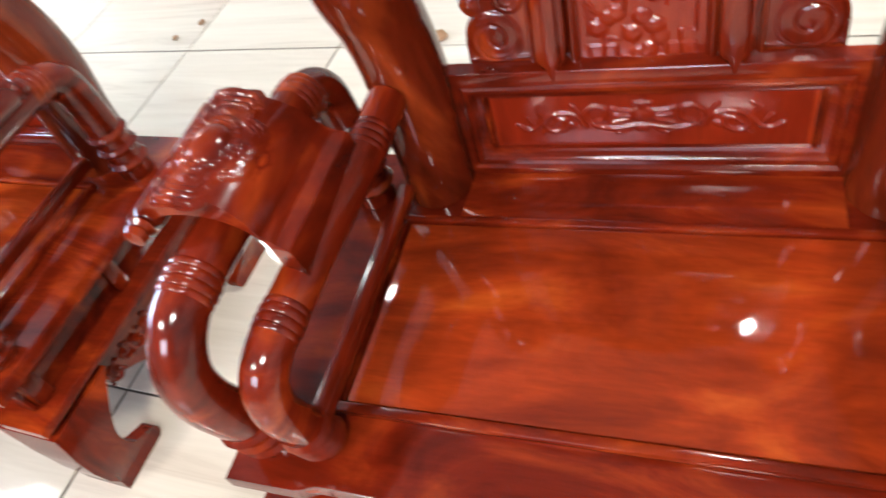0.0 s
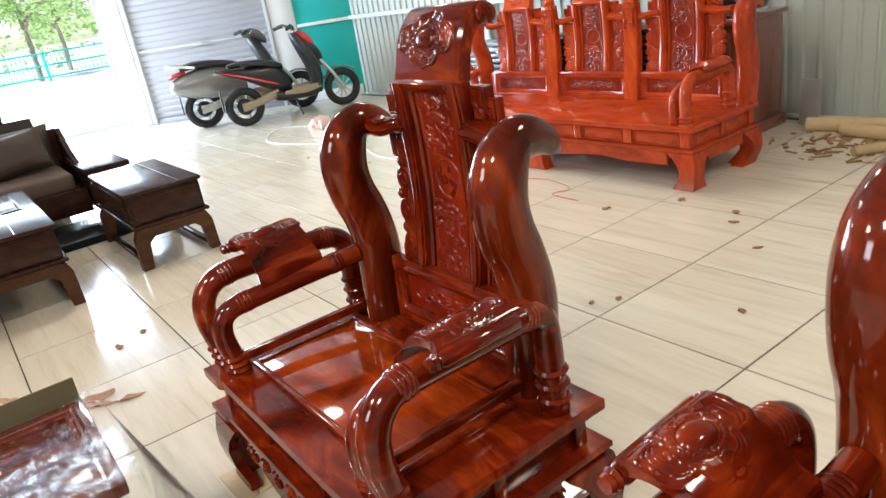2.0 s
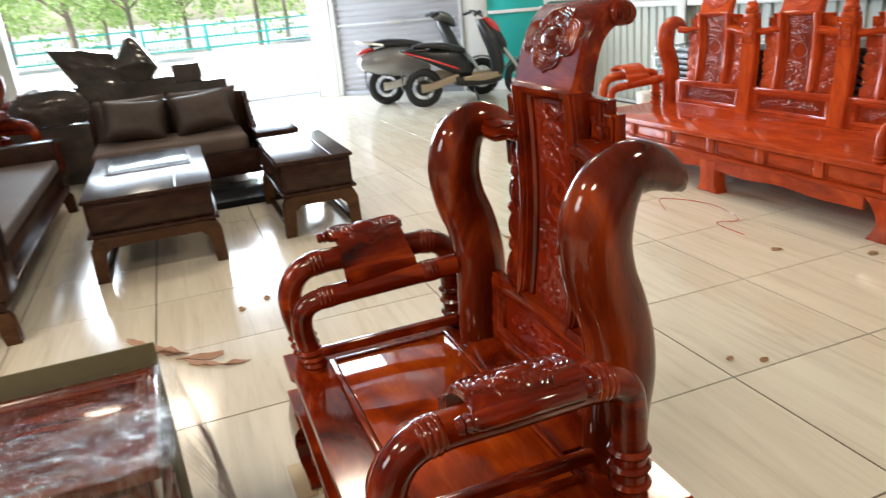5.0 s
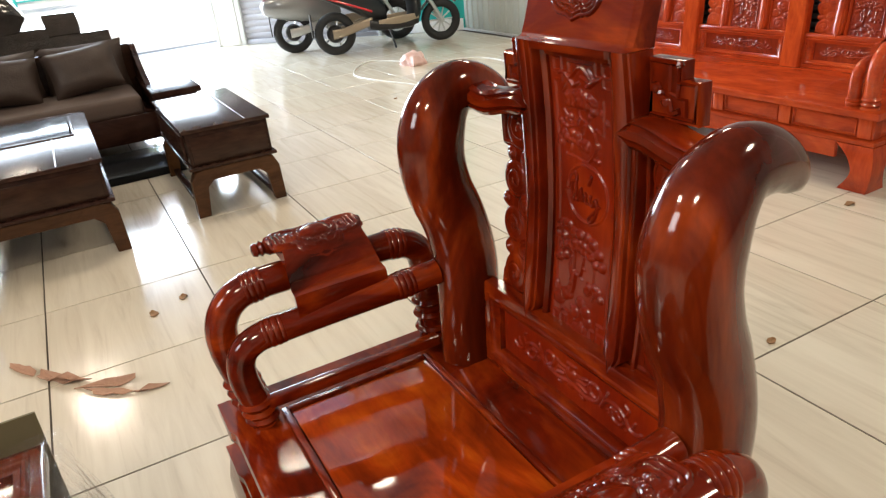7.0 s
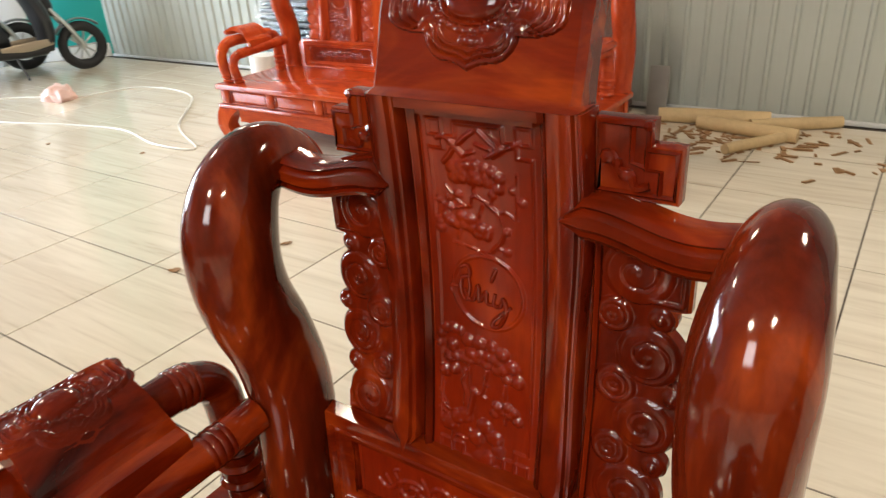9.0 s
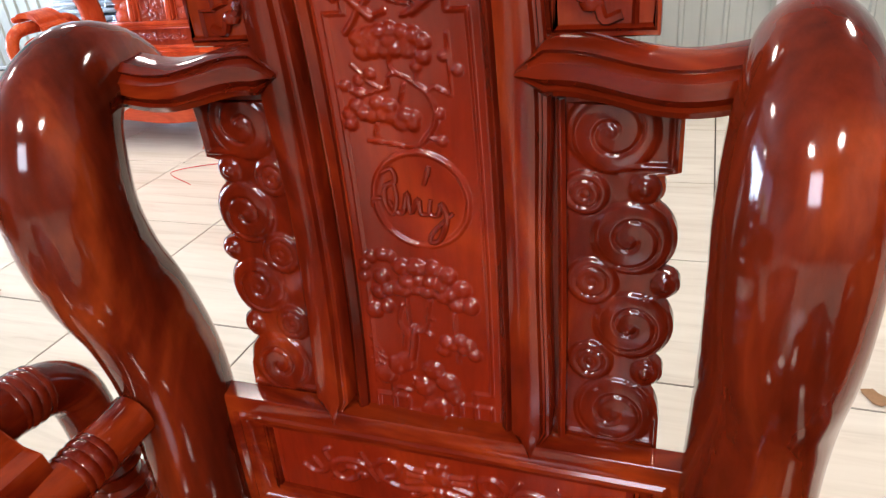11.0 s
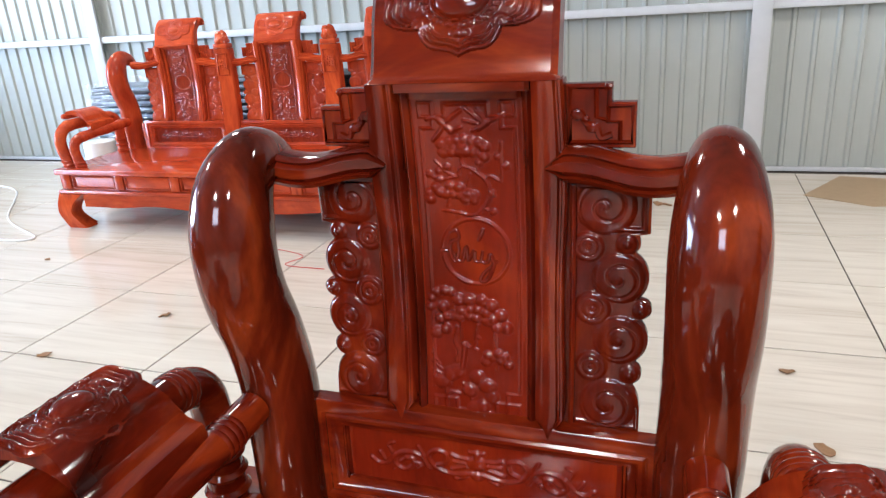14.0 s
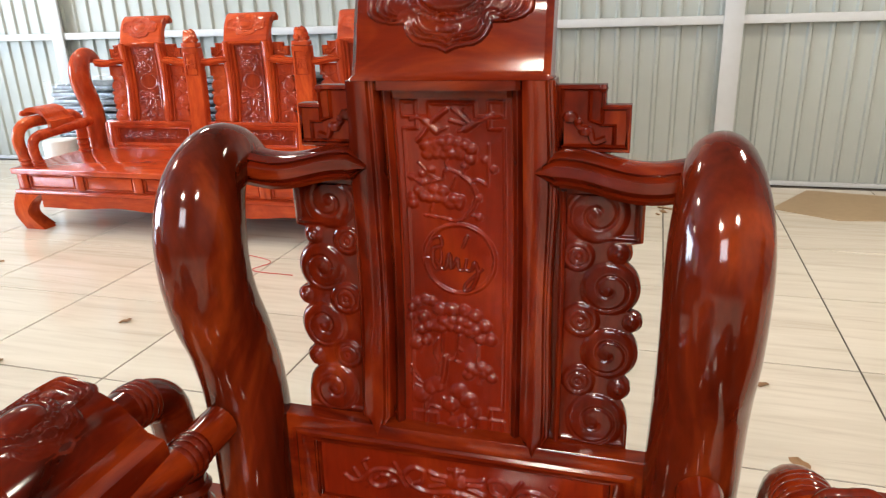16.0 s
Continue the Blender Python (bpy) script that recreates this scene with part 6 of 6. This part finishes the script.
    if style != "grey":
        part("nose", shield([(0.56, 1.05, 0.05, 0.04), (0.68, 1.02, 0.10, 0.08), (0.80, 0.96, 0.11, 0.09), (0.90, 0.90, 0.08, 0.06)]), black_mat, ob)
        part("red_trim", shield([(0.42, 0.985, 0.166, 0.036), (0.58, 0.965, 0.186, 0.046), (0.74, 0.91, 0.168, 0.05)]), red_paint, ob, "red shield stripe")
        part("head_cover", hull([(0.80, 0.98, 0.05, 0.03), (0.88, 0.95, 0.10, 0.07), (0.97, 0.88, 0.09, 0.07), (1.02, 0.83, 0.05, 0.04)]), red_paint, ob, "red headlamp cover")
    else:
        part("head_cover", hull([(0.70, 1.04, 0.05, 0.03), (0.78, 1.05, 0.10, 0.07), (0.90, 1.0, 0.10, 0.08), (0.97, 0.95, 0.06, 0.05)]), dark_grey_paint, ob, "dark grey headlamp cover")
    part("fender", tube(bmesh.new(), [(W + 0.27 * math.cos(a), 0, r + 0.27 * math.sin(a)) for a in np.linspace(radians(45), radians(150), 14)], 0.06, 10, True, 0.22, up=(0, 1, 0)), grey_paint, ob, "front mudguard")
    for s in (-1, 1):
        part("fork", tube(bmesh.new(), [(W, s * 0.075, r), (W - 0.11, s * 0.075, 0.44), (1.0, s * 0.06, 0.70)], [0.022, 0.022, 0.018], 8), chrome_mat, ob)
    bar = tube(bmesh.new(), spline([(0.66, -0.34, 1.07), (0.74, -0.20, 1.10), (0.81, 0, 1.03), (0.74, 0.20, 1.10), (0.66, 0.34, 1.07)], 5), 0.014, 8)
    bar = part("handlebar", bar, black_mat, ob)
    for s in (-1, 1):
        part("grip", tube(bmesh.new(), [(0.722, s * 0.24, 1.094), (0.648, s * 0.36, 1.065)], 0.021, 10), rubber_mat, bar)
        part("lever", tube(bmesh.new(), [(0.79, s * 0.20, 1.09), (0.74, s * 0.34, 1.06)], 0.007, 6), chrome_mat, bar)
    part("side_stand", tube(bmesh.new(), [(0.62, -0.10, 0.24), (0.66, -0.20, 0.012)], 0.012, 8), black_mat, ob)
    part("mudflap", B(-0.27, -0.255, -0.05, 0.05, 0.22, 0.48, 0.004), black_mat, ob)
    return ob


scooter(pose(-6.02, 0.73, 0, 0, 0, 77.9) @ Matrix.Scale(0.96, 4), "black and red electric scooter parked by the shutter", "black")
scooter(pose(-6.72, 0.47, 0, 0, 0, 76) @ Matrix.Scale(0.97, 4), "grey electric scooter parked before the roller shutter", "grey")

# ---------- street ----------
fence = thing("street_railing", Matrix(), "teal painted street railing beyond the pavement", "railing")
for i in range(22):
    y = -34 + i * 2.4
    part("post", B(-28.87, -28.77, y - 0.05, y + 0.05, -0.03, 1.05, 0.01), fence_mat, fence)
for z in (0.12, 0.55, 1.0):
    part("rail", B(-28.85, -28.79, -34, 16.5, z - 0.03, z + 0.03, 0.005), fence_mat, fence)
bm = bmesh.new()
for i in range(330):
    y = -34 + i * 0.153
    box(bm, -28.835, -28.805, y - 0.012, y + 0.012, 0.13, 0.98, 0)
tagged(part("baluster", bm, fence_mat, fence), kind="stuff")


def leaf_cloud(bm, centres, count, rnd, size):
    for k in range(count):
        c, r = rnd.choice(centres)
        d = V((rnd.gauss(0, 1), rnd.gauss(0, 1), rnd.gauss(0, 0.7)))
        d = d / (d.length + 1e-6) * r * rnd.uniform(0.35, 1.0) ** 0.6
        p = V(c) + d
        a, b = V((rnd.gauss(0, 1), rnd.gauss(0, 1), rnd.gauss(0, 0.5))).normalized(), V((rnd.gauss(0, 1), rnd.gauss(0, 1), rnd.gauss(0, 1)))
        b = (b - a * b.dot(a)).normalized()
        s = size * rnd.uniform(0.6, 1.3)
        q = [p - a * s, p + b * s * 0.45, p + a * s, p - b * s * 0.45]
        bm.faces.new([bm.verts.new(x) for x in q])


def tree(x, y, h, seed):
    rnd = random.Random(seed)
    ob = thing("tree", pose(x, y, -0.03), "leafy street tree in full sunlight", "tree", "street trees")
    trunk = bmesh.new()
    lean = rnd.uniform(-0.2, 0.2)
    tube(trunk, spline([(0, 0, 0), (lean * 0.4, 0.05, h * 0.25), (lean, 0, h * 0.5), (lean * 1.2, 0.1, h * 0.8)], 4), [0.12 - 0.006 * i for i in range(13)], 9)
    centres = []
    for k in range(9):
        a, z0 = k * 2.4 + seed, h * rnd.uniform(0.32, 0.62)
        L = rnd.uniform(1.0, 2.1)
        end = (lean + L * math.cos(a), L * math.sin(a), z0 + L * rnd.uniform(0.2, 0.7))
        tube(trunk, spline([(lean * 0.8, 0, z0), (lean + 0.5 * L * math.cos(a), 0.5 * L * math.sin(a), z0 + 0.35 * L), end], 3), [0.06, 0.055, 0.05, 0.045, 0.035, 0.03, 0.02], 6)
        centres.append((end, rnd.uniform(0.55, 0.95)))
        centres.append(((end[0] * 0.7, end[1] * 0.7, end[2] - 0.5), rnd.uniform(0.4, 0.7)))
    centres += [((lean, 0, h * 0.85), 1.2), ((lean, 0, h * 0.65), 1.1)]
    part("trunk", trunk, bark_mat, ob)
    crown = bmesh.new()
    leaf_cloud(crown, centres, 2100, rnd, 0.10)
    part("crown", crown, leaves_mat, ob, "green crown of many small leaves", 180)


for i, (x, y, h) in enumerate([(-24.0, -4.8, 5.2), (-25.5, -11.5, 5.4), (-33.0, -1.0, 5.2), (-34.0, -15.0, 5.0), (-37.5, -4.6, 4.6), (-36.0, -8.6, 4.8), (-36.0, 4.0, 5.0), (-26.5, -7.6, 5.6), (-30.5, -3.2, 5.6), (-29.8, 1.8, 5.4)]):
    tree(x, y, h, i + 3)
bm = bmesh.new()
rnd = random.Random(44)
cs = [((rnd.uniform(-50, -44), -48 + i * 1.6, rnd.uniform(0.8, 2.6)), rnd.uniform(1.0, 1.9)) for i in range(52)]
leaf_cloud(bm, cs, 7000, rnd, 0.20)
solo("far_shrubs", bm, leaves_mat, "distant green shrubs across the street", "shrubs", kind="stuff", angle=180)

# ---------- loose bits on the floor ----------
def flake(x, y, size, a, seed, mat, name, label, cat, group, wide=0.62):
    rnd = random.Random(seed)
    bm = bmesh.new()
    n = 11
    rim = [(size * rnd.uniform(0.55, 1.0) * math.cos(2 * math.pi * k / n), wide * size * rnd.uniform(0.55, 1.0) * math.sin(2 * math.pi * k / n)) for k in range(n)]
    top = [bm.verts.new((u, v, 0.004 + 0.5 * size * abs(rnd.gauss(0, 0.22)))) for u, v in rim]
    low = [bm.verts.new((t.co.x, t.co.y, max(0.0006, t.co.z - 0.0025))) for t in top]
    c, d = bm.verts.new((0, 0, 0.005)), bm.verts.new((0, 0, 0.0006))
    for k in range(n):
        j = (k + 1) % n
        bm.faces.new((top[k], top[j], c))
        bm.faces.new((low[j], low[k], d))
        bm.faces.new((top[k], low[k], low[j], top[j]))
    return solo(name, bm, mat, label, cat, group, m=pose(x, y, 0, 0, 0, a))


SPOTS = [(0.584, -0.433), (1.003, -0.26), (-0.165, 0.37), (-0.825, -0.188), (-1.055, -0.585), (-1.961, 0.28), (0.44, 0.62), (0.50, 0.50), (0.52, -0.52), (1.55, -0.55), (0.75, 0.28), (-2.6, 0.35), (-0.95, -1.9), (-0.88, -2.02), (-0.75, 1.3), (1.50, -0.15), (2.1, 0.35), (2.3, 1.1), (-3.4, 0.2), (0.1, 0.66)]
for i, (x, y) in enumerate(SPOTS):
    flake(x, y, random.uniform(0.022, 0.045), random.uniform(0, 360), i, leaf_mat, "dry_leaf", "curled dry brown leaf on the tiles", "leaf", "dry leaves")
for i, (x, y, s, a) in enumerate([(-0.62, -2.37, 0.13, 40), (-0.47, -2.22, 0.12, 62), (-0.42, -2.22, 0.10, 50), (-0.76, -2.47, 0.10, 30), (-0.36, -2.10, 0.07, 80), (-0.58, -2.33, 0.10, 52)]):
    flake(x, y, s, a, 60 + i, paper_mat, "torn_paper", "torn brown wrapping paper on the floor", "paper", "torn paper", 0.2)
bm = prism(bmesh.new(), [(1.80, 1.90), (2.10, 1.72), (2.75, 1.80), (2.80, 2.20), (2.05, 2.34)], 0.001, 0.006, lambda u, v, d: V((u, v, d)), 0.001)
solo("cardboard_sheet", bm, card_mat, "flat brown cardboard sheet on the floor", "cardboard")
bd = thing("packing_board", pose(0.45, -1.895, 0, 0, 0, 2), "thin pale packing slats under the chair foot", "board")
for i in range(4):
    part("slat", B(-0.07, 0.10, -0.13 + i * 0.062, -0.075 + i * 0.062, 0.0005, 0.004, 0.001), pine_mat, bd)
solo("pink_bag", crumpled(0.26, 0.18, 0.10, 77, 0.05, 9, None, 0.5), plain("pink_film", (0.75, 0.50, 0.45), 0.35, 0, 0.15, 6), "crumpled pink plastic bag on the floor", "bag", m=pose(-4.62, 0.98, 0))
cable = spline([(-4.7, 1.05, 0.006), (-5.2, 0.75, 0.006), (-4.6, 0.35, 0.006), (-3.7, 0.55, 0.006), (-3.2, 0.62, 0.006), (-2.7, 0.50, 0.006), (-2.35, 0.55, 0.006), (-2.9, 0.85, 0.006), (-3.6, 1.5, 0.006), (-4.3, 1.55, 0.006), (-4.55, 1.1, 0.006)], 10)
solo("white_cable", tube(bmesh.new(), cable, 0.006, 6), white_plastic, "loose white cable lying on the tiles", "cable")
cord = spline([(-0.95, 0.35, 0.004), (-1.15, 0.48, 0.004), (-0.9, 0.62, 0.004), (-0.6, 0.55, 0.004), (-0.62, 0.42, 0.004), (-0.4, 0.40, 0.004)], 8)
solo("red_cord", tube(bmesh.new(), cord, 0.002, 5), red_paint, "thin red cord on the tiles", "cord")

# ---------- floor tiles ----------
S, GAP = 0.6, 0.0030
bm = B(-S / 2 + GAP, S / 2 - GAP, -S / 2 + GAP, S / 2 - GAP, -0.0035, 0.0, 0.0005, seg=1)
tile_mesh = mesh_of("tile", bm, tile_mat, 20)
floor = solo("floor", B(-8.45, 4.5, -8.0, WALL_Y, -0.029, -0.004, 0), grout_mat, "polished cream floor tiles with dark joints", "floor", kind="structure")
rest = []
for i in range(-15, 8):
    for j in range(-14, 5):
        x, y = (i + 0.5) * S + 0.015, (j + 0.5) * S + 0.008
        if x > 4.4 or not inside(x, y):
            continue
        if -6.0 < x < 3.0 and -4.2 < y < 2.5:
            ob = new("tile", tile_mesh)
            ob.parent, ob.location = floor, (x, y, random.uniform(-0.0003, 0.0003))
        else:
            rest.append((x, y))
bm = bmesh.new()
for x, y in rest:
    h = S / 2 - GAP
    lo = [bm.verts.new((x + a * h, y + b * h, -0.0035)) for a, b in ((-1, -1), (1, -1), (1, 1), (-1, 1))]
    hi = [bm.verts.new((x + a * h, y + b * h, 0.0)) for a, b in ((-1, -1), (1, -1), (1, 1), (-1, 1))]
    bm.faces.new(hi)
    for k in range(4):
        bm.faces.new((lo[k], lo[(k + 1) % 4], hi[(k + 1) % 4], hi[k]))
tagged(part("far_tiles", bm, tile_rest_mat, floor, angle=20), kind="stuff")
